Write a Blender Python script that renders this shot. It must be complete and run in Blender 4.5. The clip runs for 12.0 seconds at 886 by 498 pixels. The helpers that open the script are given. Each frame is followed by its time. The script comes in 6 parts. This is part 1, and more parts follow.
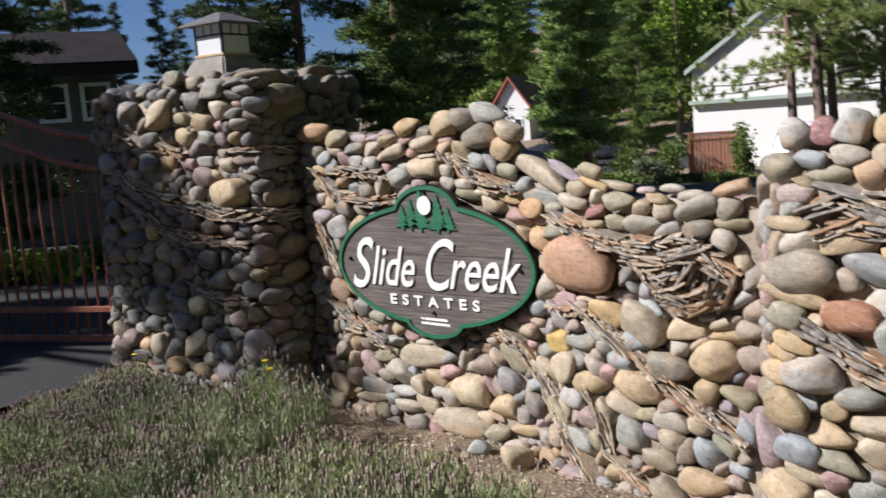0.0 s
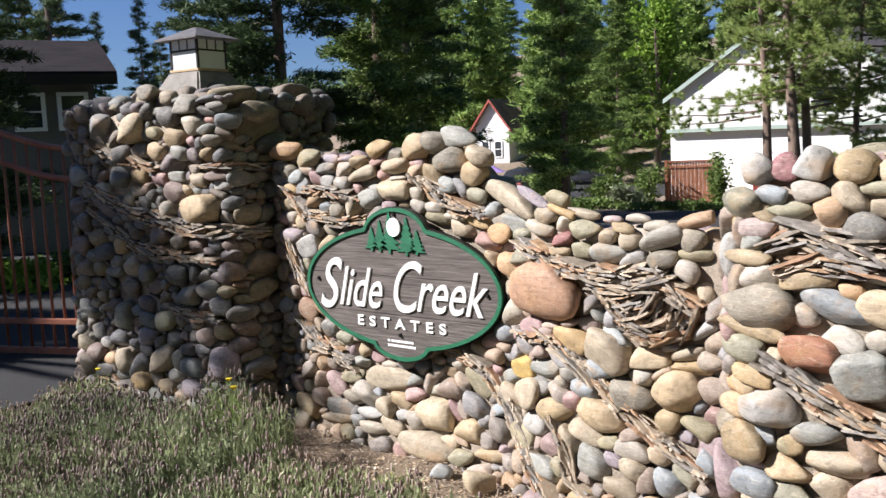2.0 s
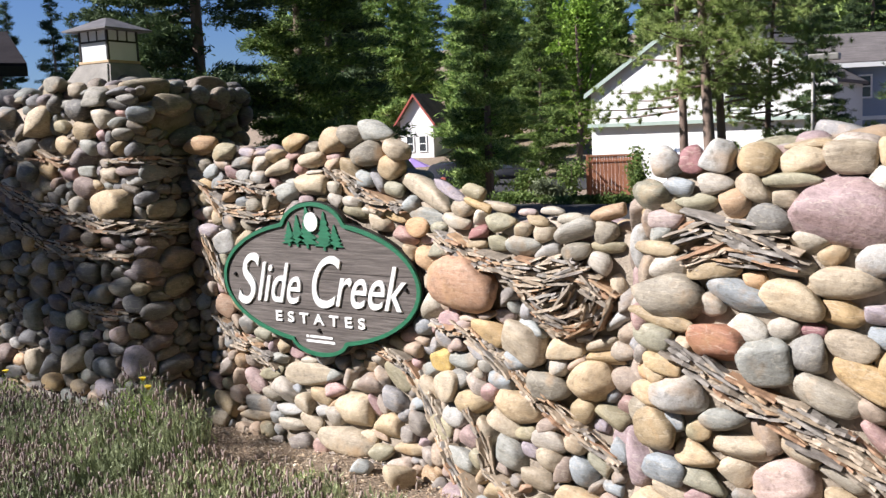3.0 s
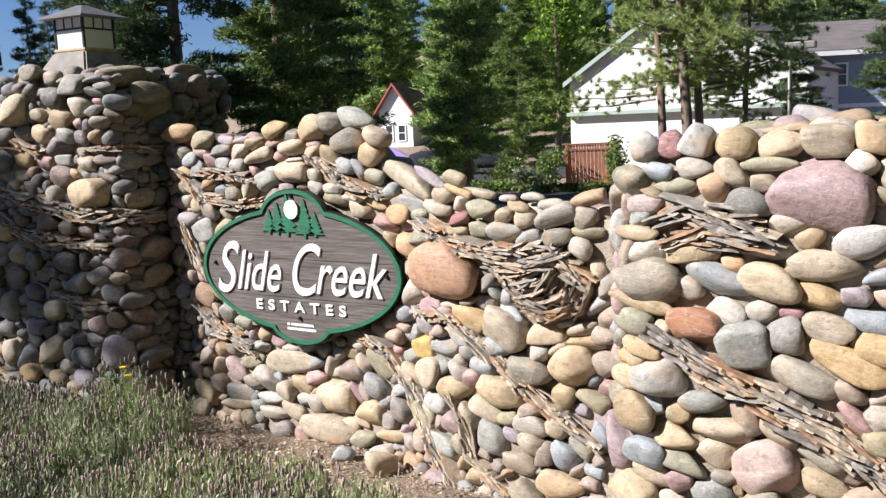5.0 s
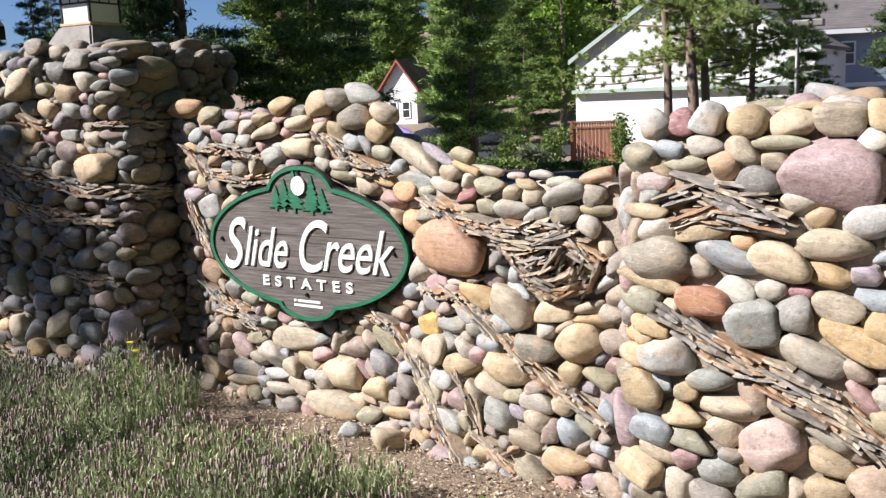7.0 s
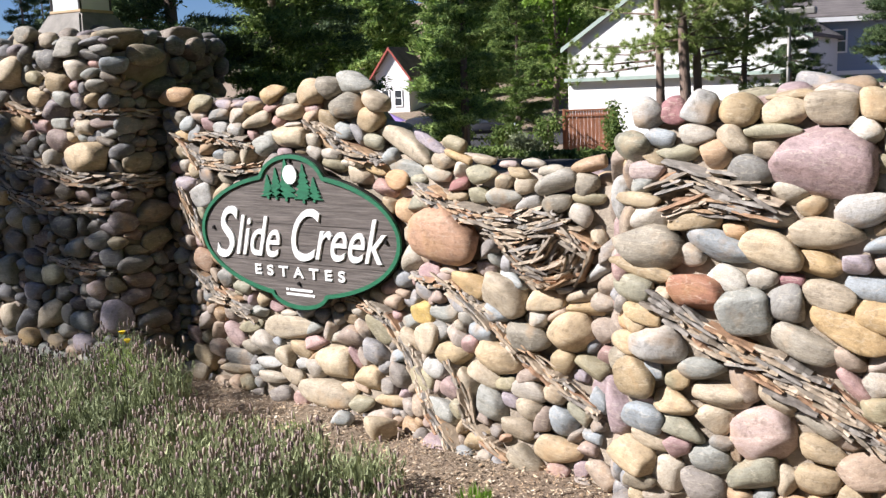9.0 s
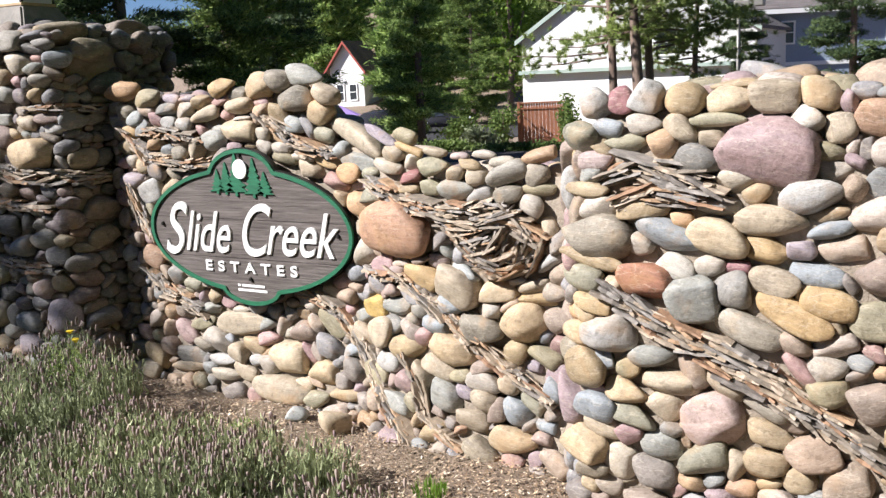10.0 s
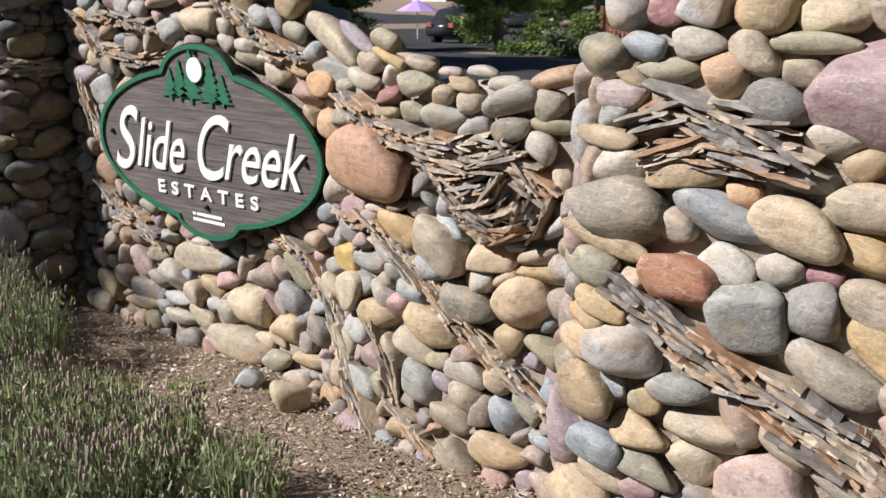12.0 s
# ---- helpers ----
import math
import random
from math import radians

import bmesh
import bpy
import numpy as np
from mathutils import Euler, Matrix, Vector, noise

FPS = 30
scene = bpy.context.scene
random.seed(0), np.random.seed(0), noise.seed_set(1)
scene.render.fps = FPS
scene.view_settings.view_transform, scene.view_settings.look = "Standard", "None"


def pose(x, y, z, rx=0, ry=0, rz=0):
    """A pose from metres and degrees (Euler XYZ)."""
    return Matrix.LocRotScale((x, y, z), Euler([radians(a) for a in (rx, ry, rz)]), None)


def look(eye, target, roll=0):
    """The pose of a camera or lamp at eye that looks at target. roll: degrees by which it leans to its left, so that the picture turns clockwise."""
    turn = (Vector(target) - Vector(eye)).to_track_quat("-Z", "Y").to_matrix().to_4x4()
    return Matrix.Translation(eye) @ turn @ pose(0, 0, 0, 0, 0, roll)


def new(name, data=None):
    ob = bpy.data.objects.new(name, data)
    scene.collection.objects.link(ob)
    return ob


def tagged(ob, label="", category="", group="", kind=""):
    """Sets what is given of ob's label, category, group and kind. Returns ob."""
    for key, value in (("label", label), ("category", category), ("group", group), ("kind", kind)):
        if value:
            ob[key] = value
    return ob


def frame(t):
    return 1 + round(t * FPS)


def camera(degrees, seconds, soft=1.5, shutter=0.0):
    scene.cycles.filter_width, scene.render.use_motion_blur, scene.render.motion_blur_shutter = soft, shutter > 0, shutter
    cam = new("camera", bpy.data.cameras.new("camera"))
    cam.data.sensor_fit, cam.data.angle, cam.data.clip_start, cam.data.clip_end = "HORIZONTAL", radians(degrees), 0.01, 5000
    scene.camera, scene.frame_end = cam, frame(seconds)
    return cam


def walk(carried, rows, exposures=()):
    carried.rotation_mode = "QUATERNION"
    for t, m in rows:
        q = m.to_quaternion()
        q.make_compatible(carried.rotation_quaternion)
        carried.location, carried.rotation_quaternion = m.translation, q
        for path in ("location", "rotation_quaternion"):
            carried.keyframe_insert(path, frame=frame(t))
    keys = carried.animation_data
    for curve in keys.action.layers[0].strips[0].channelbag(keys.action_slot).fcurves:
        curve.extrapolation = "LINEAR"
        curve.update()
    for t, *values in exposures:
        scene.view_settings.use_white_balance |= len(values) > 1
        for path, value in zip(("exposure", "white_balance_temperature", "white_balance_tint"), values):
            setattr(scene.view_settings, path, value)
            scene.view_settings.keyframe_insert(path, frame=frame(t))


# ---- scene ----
cam = camera(51.0, 12.0, 1.4, 0.4)
PATH = [
    (0, (3.274, -3.664, 1.665), (1.978, -2.164, 1.398), -4.2),
    (0.5, (3.271, -3.658, 1.686), (1.899, -2.218, 1.474), -2.5),
    (1, (3.285, -3.638, 1.694), (1.93, -2.179, 1.502), -1.6),
    (1.5, (3.299, -3.635, 1.687), (1.996, -2.132, 1.481), -2.0),
    (2, (3.31, -3.634, 1.677), (2.05, -2.097, 1.45), -2.4),
    (2.5, (3.324, -3.623, 1.674), (2.133, -2.033, 1.443), -2.4),
    (3, (3.339, -3.608, 1.671), (2.207, -1.977, 1.426), -2.4),
    (3.5, (3.347, -3.595, 1.663), (2.239, -1.949, 1.414), -3.2),
    (5.5, (3.337, -3.625, 1.656), (2.253, -1.969, 1.369), -2.3),
    (6, (3.333, -3.628, 1.652), (2.265, -1.967, 1.334), -2.5),
    (6.5, (3.325, -3.622, 1.655), (2.229, -1.979, 1.341), -2.5),
    (8.5, (3.32, -3.627, 1.659), (2.227, -1.985, 1.325), -2.0),
    (9, (3.321, -3.621, 1.658), (2.237, -1.975, 1.316), -2.3),
    (9.5, (3.327, -3.611, 1.655), (2.273, -1.949, 1.301), -2.6),
    (10, (3.338, -3.6, 1.65), (2.332, -1.909, 1.291), -2.7),
    (10.5, (3.329, -3.537, 1.643), (2.304, -1.854, 1.303), -3.5),
    (11, (3.172, -3.241, 1.614), (2.223, -1.532, 1.193), -0.8),
    (11.5, (3.093, -2.837, 1.636), (2.053, -1.205, 1.131), -2.0),
    (12, (3.079, -2.562, 1.607), (1.964, -0.999, 1.047), 0.1),
]
walk(cam, [(t, look(eye, target, roll)) for t, eye, target, roll in PATH], [(0.0, 0.64), (0.5, 0.70), (1.2, 1.0), (5.5, 1.10), (10.2, 1.10), (10.6, 0.98), (11.0, 0.89), (12.0, 0.68)])

# ---- world and sun ----
LIGHT = Vector((0.64, 0.61, -0.70)).normalized()      # the way the sunlight travels
world = bpy.data.worlds.new("sky")
scene.world = world
world.use_nodes = True
wn = world.node_tree.nodes
sky = wn.new("ShaderNodeTexSky")
sky.sky_type = "NISHITA"
sky.sun_disc = False
sky.altitude, sky.air_density, sky.dust_density, sky.ozone_density = 600, 1.0, 0.5, 1.6
sky.sun_elevation = math.asin(-LIGHT.z)
sky.sun_rotation = math.atan2(-LIGHT.x, -LIGHT.y)
blue = wn.new("ShaderNodeMix")                           # a clear mountain sky, bluer than at sea level
blue.data_type, blue.blend_type = "RGBA", "MULTIPLY"
blue.inputs[0].default_value, blue.inputs[7].default_value = 1.0, (0.82, 1.06, 1.60, 1)
world.node_tree.links.new(sky.outputs[0], blue.inputs[6])
world.node_tree.links.new(blue.outputs[2], wn["Background"].inputs[0])
wn["Background"].inputs[1].default_value = 0.030
sun = new("sun", bpy.data.lights.new("sun", "SUN"))
sun.data.energy, sun.data.angle, sun.data.color = 5.0, radians(0.55), (1.0, 0.965, 0.965)
sun.matrix_world = Matrix.Translation((0, 0, 30)) @ LIGHT.to_track_quat("-Z", "Y").to_matrix().to_4x4()

# ---- materials ----


def material(name, rough=0.8, metal=0.0):
    m = bpy.data.materials.new(name)
    m.use_nodes = True
    nt = m.node_tree
    b = nt.nodes["Principled BSDF"]
    b.inputs["Roughness"].default_value, b.inputs["Metallic"].default_value = rough, metal
    return m, nt, b


def node(nt, kind, **values):
    n = nt.nodes.new(kind)
    for k, v in values.items():
        n.inputs[k.replace("_", " ")].default_value = v
    return n


def ramp(nt, fac, stops, constant=False):
    r = nt.nodes.new("ShaderNodeValToRGB")
    e = r.color_ramp.elements
    for i, (p, c) in enumerate(stops):
        s = e[i] if i < 2 else e.new(p)
        s.position, s.color = p, (*c, 1)
    if constant:
        r.color_ramp.interpolation = "CONSTANT"
    nt.links.new(fac, r.inputs[0])
    return r.outputs[0]


def noise_of(nt, scale, detail=4.0, rough=0.6, stretch=None, coord=None):
    g = nt.nodes.new("ShaderNodeNewGeometry").outputs["Position"] if coord is None else coord
    if stretch:
        mp = nt.nodes.new("ShaderNodeMapping")
        mp.inputs["Scale"].default_value = stretch
        nt.links.new(g, mp.inputs[0])
        g = mp.outputs[0]
    n = node(nt, "ShaderNodeTexNoise", Scale=scale, Detail=detail, Roughness=rough)
    nt.links.new(g, n.inputs["Vector"])
    return n.outputs[0]


def mix(nt, fac, a, b, blend="MIX"):
    n = nt.nodes.new("ShaderNodeMix")
    n.data_type, n.blend_type = "RGBA", blend
    for s, v in ((n.inputs[0], fac), (n.inputs[6], a), (n.inputs[7], b)):
        if isinstance(v, bpy.types.NodeSocket):
            nt.links.new(v, s)
        else:
            s.default_value = v if isinstance(v, float) else (*v, 1)
    return n.outputs[2]


def bump(nt, b, height, strength=0.5, distance=0.01):
    n = node(nt, "ShaderNodeBump", Strength=strength, Distance=distance)
    nt.links.new(height, n.inputs["Height"])
    nt.links.new(n.outputs[0], b.inputs["Normal"])


def random_of(nt):
    """A number from 0 to 1 for each object and each loose piece of a joined mesh."""
    o, g, m = nt.nodes.new("ShaderNodeObjectInfo"), nt.nodes.new("ShaderNodeNewGeometry"), nt.nodes.new("ShaderNodeMath")
    nt.links.new(o.outputs["Random"], m.inputs[0])
    nt.links.new(g.outputs["Random Per Island"], m.inputs[1])
    f = nt.nodes.new("ShaderNodeMath")
    f.operation = "FRACT"
    nt.links.new(m.outputs[0], f.inputs[0])
    return f.outputs[0]


def plain(name, colour, rough=0.7, metal=0.0, vary=0.25, scale=8.0, relief=0.15, dist=0.004, stretch=None):
    m, nt, b = material(name, rough, metal)
    n = noise_of(nt, scale, 6.0, 0.65, stretch)
    lo, hi = [tuple(c * k for c in colour) for k in (1 - vary, 1 + vary)]
    nt.links.new(ramp(nt, n, [(0.3, lo), (0.7, hi)]), b.inputs["Base Color"])
    if relief:
        bump(nt, b, noise_of(nt, scale * 6, 4.0, 0.6, stretch), relief, dist)
    return m


def cobble(name, stops):
    """River stone: one tone a stone, with mottling, veins, speckle and fine relief."""
    m, nt, b = material(name, 0.72)
    tone = ramp(nt, random_of(nt), stops, True) if len(stops) > 1 else None
    base = tone
    if tone is None:                                     # one named colour, lighter or darker from stone to stone
        r, g, b_ = stops[0][1]
        near = [(0.82 * r, 0.84 * g, 0.88 * b_), (1.08 * r, 1.02 * g, 0.92 * b_), (0.94 * r, 0.97 * g, 1.02 * b_), (1.14 * r, 1.14 * g, 1.12 * b_), (0.9 * r, 0.86 * g, 0.78 * b_), (1.0 * r, 1.02 * g, 1.06 * b_)]
        base = ramp(nt, random_of(nt), [(i / 6, c) for i, c in enumerate(near)], True)
    mottle = ramp(nt, noise_of(nt, 14, 5.0, 0.65), [(0.25, (0.66, 0.65, 0.64)), (0.75, (1.22, 1.2, 1.17))])
    c = mix(nt, 1.0, base, mottle, "MULTIPLY")
    speck = ramp(nt, noise_of(nt, 230, 2.0, 0.6), [(0.36, (0.78, 0.77, 0.76)), (0.6, (1.1, 1.1, 1.1))])
    c = mix(nt, 0.5, c, mix(nt, 1.0, c, speck, "MULTIPLY"))
    pits = ramp(nt, noise_of(nt, 38, 3.0, 0.55), [(0.30, (0.62, 0.60, 0.57)), (0.42, (1, 1, 1)), (0.66, (1, 1, 1)), (0.76, (1.22, 1.22, 1.2))])
    c = mix(nt, 0.8, c, mix(nt, 1.0, c, pits, "MULTIPLY"))
    vein = ramp(nt, noise_of(nt, 9, 3.0, 0.5, (1.0, 1.0, 3.2)), [(0.485, (0, 0, 0)), (0.5, (0.8, 0.8, 0.8)), (0.52, (0, 0, 0))])
    vm = nt.nodes.new("ShaderNodeMath")
    vm.operation = "MULTIPLY"
    vm.inputs[1].default_value = 0.35
    nt.links.new(vein, vm.inputs[0])
    c = mix(nt, vm.outputs[0], c, (0.62, 0.56, 0.46))
    tc, shift, ob = nt.nodes.new("ShaderNodeTexCoord"), nt.nodes.new("ShaderNodeVectorMath"), nt.nodes.new("ShaderNodeObjectInfo")
    far = nt.nodes.new("ShaderNodeVectorMath")
    far.operation = "SCALE"
    far.inputs[0].default_value, shift.operation = (37.0, 91.0, 53.0), "ADD"
    nt.links.new(ob.outputs["Random"], far.inputs["Scale"])
    nt.links.new(tc.outputs["Object"], shift.inputs[0])
    nt.links.new(far.outputs[0], shift.inputs[1])
    band = ramp(nt, noise_of(nt, 1.1, 5.0, 0.6, (0.7, 0.7, 3.6), shift.outputs[0]), [(0.30, (0.66, 0.63, 0.60)), (0.45, (1.0, 1.0, 1.0)), (0.56, (0.88, 0.85, 0.80)), (0.70, (1.24, 1.23, 1.21))])
    c = mix(nt, 0.75, c, mix(nt, 1.0, c, band, "MULTIPLY"))
    crack = ramp(nt, noise_of(nt, 2.6, 4.0, 0.7, (0.8, 0.8, 2.0), shift.outputs[0]), [(0.488, (1, 1, 1)), (0.5, (0.55, 0.52, 0.5)), (0.512, (1, 1, 1))])
    c = mix(nt, 0.7, c, mix(nt, 1.0, c, crack, "MULTIPLY"))
    rust = ramp(nt, noise_of(nt, 5.5, 4.0, 0.6), [(0.56, (0, 0, 0)), (0.72, (0.45, 0.45, 0.45))])
    c = mix(nt, rust, c, (0.42, 0.25, 0.11))
    nt.links.new(c, b.inputs["Base Color"])
    bump(nt, b, noise_of(nt, 32, 6.0, 0.65), 0.55, 0.009)
    return m


TONES = [(0.46, 0.395, 0.305), (0.32, 0.31, 0.28), (0.50, 0.43, 0.34), (0.34, 0.36, 0.37), (0.40, 0.345, 0.265), (0.45, 0.425, 0.38),
         (0.51, 0.41, 0.305), (0.27, 0.262, 0.245), (0.42, 0.345, 0.30), (0.40, 0.425, 0.44), (0.45, 0.36, 0.225), (0.35, 0.325, 0.24),
         (0.43, 0.30, 0.275), (0.58, 0.53, 0.46), (0.35, 0.295, 0.245), (0.41, 0.335, 0.355), (0.48, 0.44, 0.36), (0.47, 0.325, 0.215), (0.44, 0.37, 0.28), (0.38, 0.33, 0.27)]
TONES += [(0.35, 0.40, 0.43), (0.47, 0.36, 0.345), (0.50, 0.37, 0.22), (0.35, 0.345, 0.235), (0.54, 0.50, 0.44), (0.31, 0.35, 0.35), (0.49, 0.42, 0.27)]
TONES = [tuple(k * (0.06 * w + 0.94 * v) for v, w, k in zip(c, (0.425, 0.365, 0.30), (0.765, 0.72, 0.735))) for c in TONES]
# Greyer pillar stones; its shade and grazing light are darkened into these tones.
PILLAR_SHADE_TONES = [(0.20, 0.19, 0.18), (0.15, 0.15, 0.16), (0.24, 0.20, 0.165), (0.17, 0.145, 0.155), (0.21, 0.22, 0.225), (0.13, 0.125, 0.12), (0.25, 0.215, 0.15), (0.19, 0.16, 0.13), (0.17, 0.18, 0.17), (0.22, 0.165, 0.15)]
STONE = cobble("river_stone", [(i / len(TONES), c) for i, c in enumerate(TONES)])
PILLAR_SHADE_STONE = cobble("shaded_river_stone", [(i / len(PILLAR_SHADE_TONES), c) for i, c in enumerate(PILLAR_SHADE_TONES)])
TINTS = {"granite": (0.60, 0.39, 0.29), "mauve": (0.50, 0.36, 0.35), "rust": (0.36, 0.175, 0.115), "ochre": (0.50, 0.38, 0.225), "tan": (0.53, 0.44, 0.32),
         "grey": (0.33, 0.315, 0.285), "blue": (0.38, 0.41, 0.425), "olive": (0.36, 0.34, 0.25), "cream": (0.56, 0.50, 0.42), "pale": (0.50, 0.48, 0.445),
         "rose": (0.48, 0.315, 0.31), "orange": (0.58, 0.39, 0.24), "purple": (0.45, 0.385, 0.415), "maroon": (0.34, 0.17, 0.18), "yellow": (0.66, 0.46, 0.16), "blush": (0.56, 0.42, 0.37)}
TINTS = {k: cobble(k + "_stone", [(0, tuple(0.80 * v for v in c))]) for k, c in TINTS.items()}
SLATE, nt, b = material("slate_sliver", 0.75)
tone = mix(nt, 1.0, ramp(nt, random_of(nt), [(0.0, (0.205, 0.190, 0.165)), (0.2, (0.300, 0.262, 0.210)), (0.36, (0.235, 0.235, 0.232)), (0.52, (0.330, 0.240, 0.160)),
                                (0.64, (0.345, 0.310, 0.260)), (0.76, (0.270, 0.180, 0.120)), (0.84, (0.180, 0.175, 0.170)), (0.93, (0.390, 0.350, 0.295))], True), (1.14, 1.06, 0.99), "MULTIPLY")
nt.links.new(mix(nt, 1.0, tone, ramp(nt, noise_of(nt, 30, 5.0), [(0.3, (0.65, 0.64, 0.62)), (0.7, (1.25, 1.2, 1.15))]), "MULTIPLY"), b.inputs["Base Color"])
bump(nt, b, noise_of(nt, 70, 5.0, 0.7), 0.6, 0.006)
MORTAR = plain("mortar", (0.27, 0.225, 0.175), 0.95, 0, 0.35, 9, 0.8, 0.012)
BARK = plain("bark", (0.19, 0.135, 0.105), 0.95, 0, 0.45, 3, 0.9, 0.03, (1, 1, 0.25))
ASPHALT, nt, b = material("asphalt", 0.92)
b.inputs["Specular IOR Level"].default_value = 0.15
nt.links.new(mix(nt, 0.6, ramp(nt, noise_of(nt, 0.6, 5.0), [(0.3, (0.026, 0.026, 0.028)), (0.7, (0.048, 0.047, 0.047))]),
                 ramp(nt, noise_of(nt, 120, 2.0), [(0.35, (0.025, 0.025, 0.027)), (0.7, (0.075, 0.073, 0.073))])), b.inputs["Base Color"])
bump(nt, b, noise_of(nt, 150, 2.0), 0.5, 0.006)
SOIL, nt, b = material("soil_and_litter", 0.95)
nt.links.new(mix(nt, 0.55, ramp(nt, noise_of(nt, 2.2, 6.0), [(0.3, (0.17, 0.125, 0.085)), (0.5, (0.27, 0.20, 0.14)), (0.72, (0.18, 0.15, 0.095))]),
                 ramp(nt, noise_of(nt, 60, 3.0), [(0.3, (0.05, 0.035, 0.024)), (0.55, (0.21, 0.155, 0.11)), (0.75, (0.42, 0.34, 0.26))])), b.inputs["Base Color"])
bump(nt, b, noise_of(nt, 45, 5.0, 0.7), 0.9, 0.02)


def leafy(name, tones, through_light=0.35):
    m, nt, b = material(name, 0.62)
    b.inputs["Specular IOR Level"].default_value = 0.2
    col = mix(nt, 1.0, ramp(nt, random_of(nt), [(i / max(1, len(tones) - 1), c) for i, c in enumerate(tones)]),
              ramp(nt, noise_of(nt, 0.8, 3.0), [(0.3, (0.7, 0.72, 0.7)), (0.7, (1.3, 1.25, 1.1))]), "MULTIPLY")
    nt.links.new(col, b.inputs["Base Color"])
    tr = nt.nodes.new("ShaderNodeBsdfTranslucent")
    nt.links.new(col, tr.inputs[0])
    mx = nt.nodes.new("ShaderNodeMixShader")
    mx.inputs[0].default_value = through_light
    nt.links.new(b.outputs[0], mx.inputs[1])
    nt.links.new(tr.outputs[0], mx.inputs[2])
    nt.links.new(mx.outputs[0], nt.nodes["Material Output"].inputs[0])
    return m


NEEDLE = leafy("conifer_needles", [(0.06, 0.115, 0.03), (0.21, 0.315, 0.095), (0.41, 0.52, 0.18)], 0.25)
# Dark green needles; the shade on overhung trees is put into the colour too.
NEEDLE_DARK_SHADED = leafy("dark_shaded_needles", [(0.03, 0.055, 0.03), (0.06, 0.095, 0.042), (0.12, 0.17, 0.07)], 0.15)
NEEDLE_MID = leafy("mid_green_needles", [(0.045, 0.085, 0.025), (0.13, 0.20, 0.055), (0.26, 0.34, 0.10)], 0.2)
NEEDLE_PINE = leafy("pine_needles", [(0.18, 0.25, 0.085), (0.29, 0.37, 0.13), (0.40, 0.47, 0.19)])
LEAF_LIGHT = leafy("broad_leaves", [(0.12, 0.22, 0.03), (0.18, 0.30, 0.045), (0.24, 0.36, 0.07)])
LEAF_SHRUB = leafy("shrub_leaves", [(0.07, 0.12, 0.035), (0.12, 0.18, 0.05), (0.18, 0.24, 0.08)])
LEAF_SAGE = leafy("sage_leaves", [(0.12, 0.15, 0.09), (0.18, 0.21, 0.13), (0.24, 0.27, 0.18)])
LAV_LEAF = leafy("lavender_leaves", [(0.12, 0.145, 0.08), (0.27, 0.31, 0.19), (0.44, 0.49, 0.31)], 0.25)
LAV_HEAD = leafy("lavender_heads", [(0.16, 0.125, 0.12), (0.29, 0.235, 0.215), (0.28, 0.21, 0.235), (0.42, 0.355, 0.32)], 0.2)
GRASS = leafy("grass_blades", [(0.10, 0.20, 0.03), (0.16, 0.28, 0.05)], 0.3)
WEED = leafy("weed_leaves", [(0.16, 0.23, 0.07), (0.26, 0.35, 0.12), (0.36, 0.44, 0.18)], 0.3)
PETAL = plain("yellow_petal", (0.75, 0.55, 0.03), 0.6, 0, 0.1, 20, 0)
LITTER = leafy("bark_litter", [(0.09, 0.06, 0.042), (0.30, 0.215, 0.15), (0.50, 0.40, 0.31), (0.17, 0.115, 0.08), (0.66, 0.60, 0.53)], 0.0)

# ---- mesh helpers ----


def link(name, mesh, mat, parent=None, label="", matrix=None):
    ob = new(name, mesh)
    if mat and not mesh.materials:
        mesh.materials.append(mat)
    if parent:
        ob.parent = parent
    if matrix is not None:
        ob.matrix_basis = matrix
    if label:
        ob["label"] = label
    return ob


def mesh_of(name, verts, faces, smooth=False):
    me = bpy.data.meshes.new(name)
    me.from_pydata([tuple(map(float, v)) for v in verts], [], [tuple(int(i) for i in f) for f in faces])
    if smooth:
        me.polygons.foreach_set("use_smooth", [True] * len(me.polygons))
    me.update()
    return me


def mesh_np(name, verts, faces, mats=None, index=None, smooth=False):
    """A mesh from arrays; all faces have the same number of corners."""
    me = bpy.data.meshes.new(name)
    verts, faces = np.asarray(verts, np.float32), np.asarray(faces, np.int32)
    k = faces.shape[1]
    me.vertices.add(len(verts))
    me.vertices.foreach_set("co", verts.ravel())
    me.loops.add(faces.size)
    me.loops.foreach_set("vertex_index", faces.ravel())
    me.polygons.add(len(faces))
    me.polygons.foreach_set("loop_start", np.arange(0, faces.size, k, dtype=np.int32))
    for m in mats or ():
        me.materials.append(m)
    if index is not None:
        me.polygons.foreach_set("material_index", np.asarray(index, np.int32))
    if smooth:
        me.polygons.foreach_set("use_smooth", np.ones(len(faces), bool))
    me.update(calc_edges=True)
    return me


def part(name, bm, mat, parent, label="", smooth=False, matrix=None):
    me = bpy.data.meshes.new(name)
    if smooth:
        for f in bm.faces:
            f.smooth = True
    bm.normal_update()
    bm.to_mesh(me)
    bm.free()
    return link(name, me, mat, parent, label, matrix)


def box(x0, y0, z0, x1, y1, z1, bevel=0.0, bm=None):
    own = bm is None
    bm = bm or bmesh.new()
    r = bmesh.ops.create_cube(bm, size=1, matrix=Matrix.LocRotScale(((x0 + x1) / 2, (y0 + y1) / 2, (z0 + z1) / 2), None, (abs(x1 - x0), abs(y1 - y0), abs(z1 - z0))))
    if bevel and own:
        bmesh.ops.bevel(bm, geom=bm.edges[:], offset=bevel, segments=2, affect="EDGES", profile=0.6)
    return bm


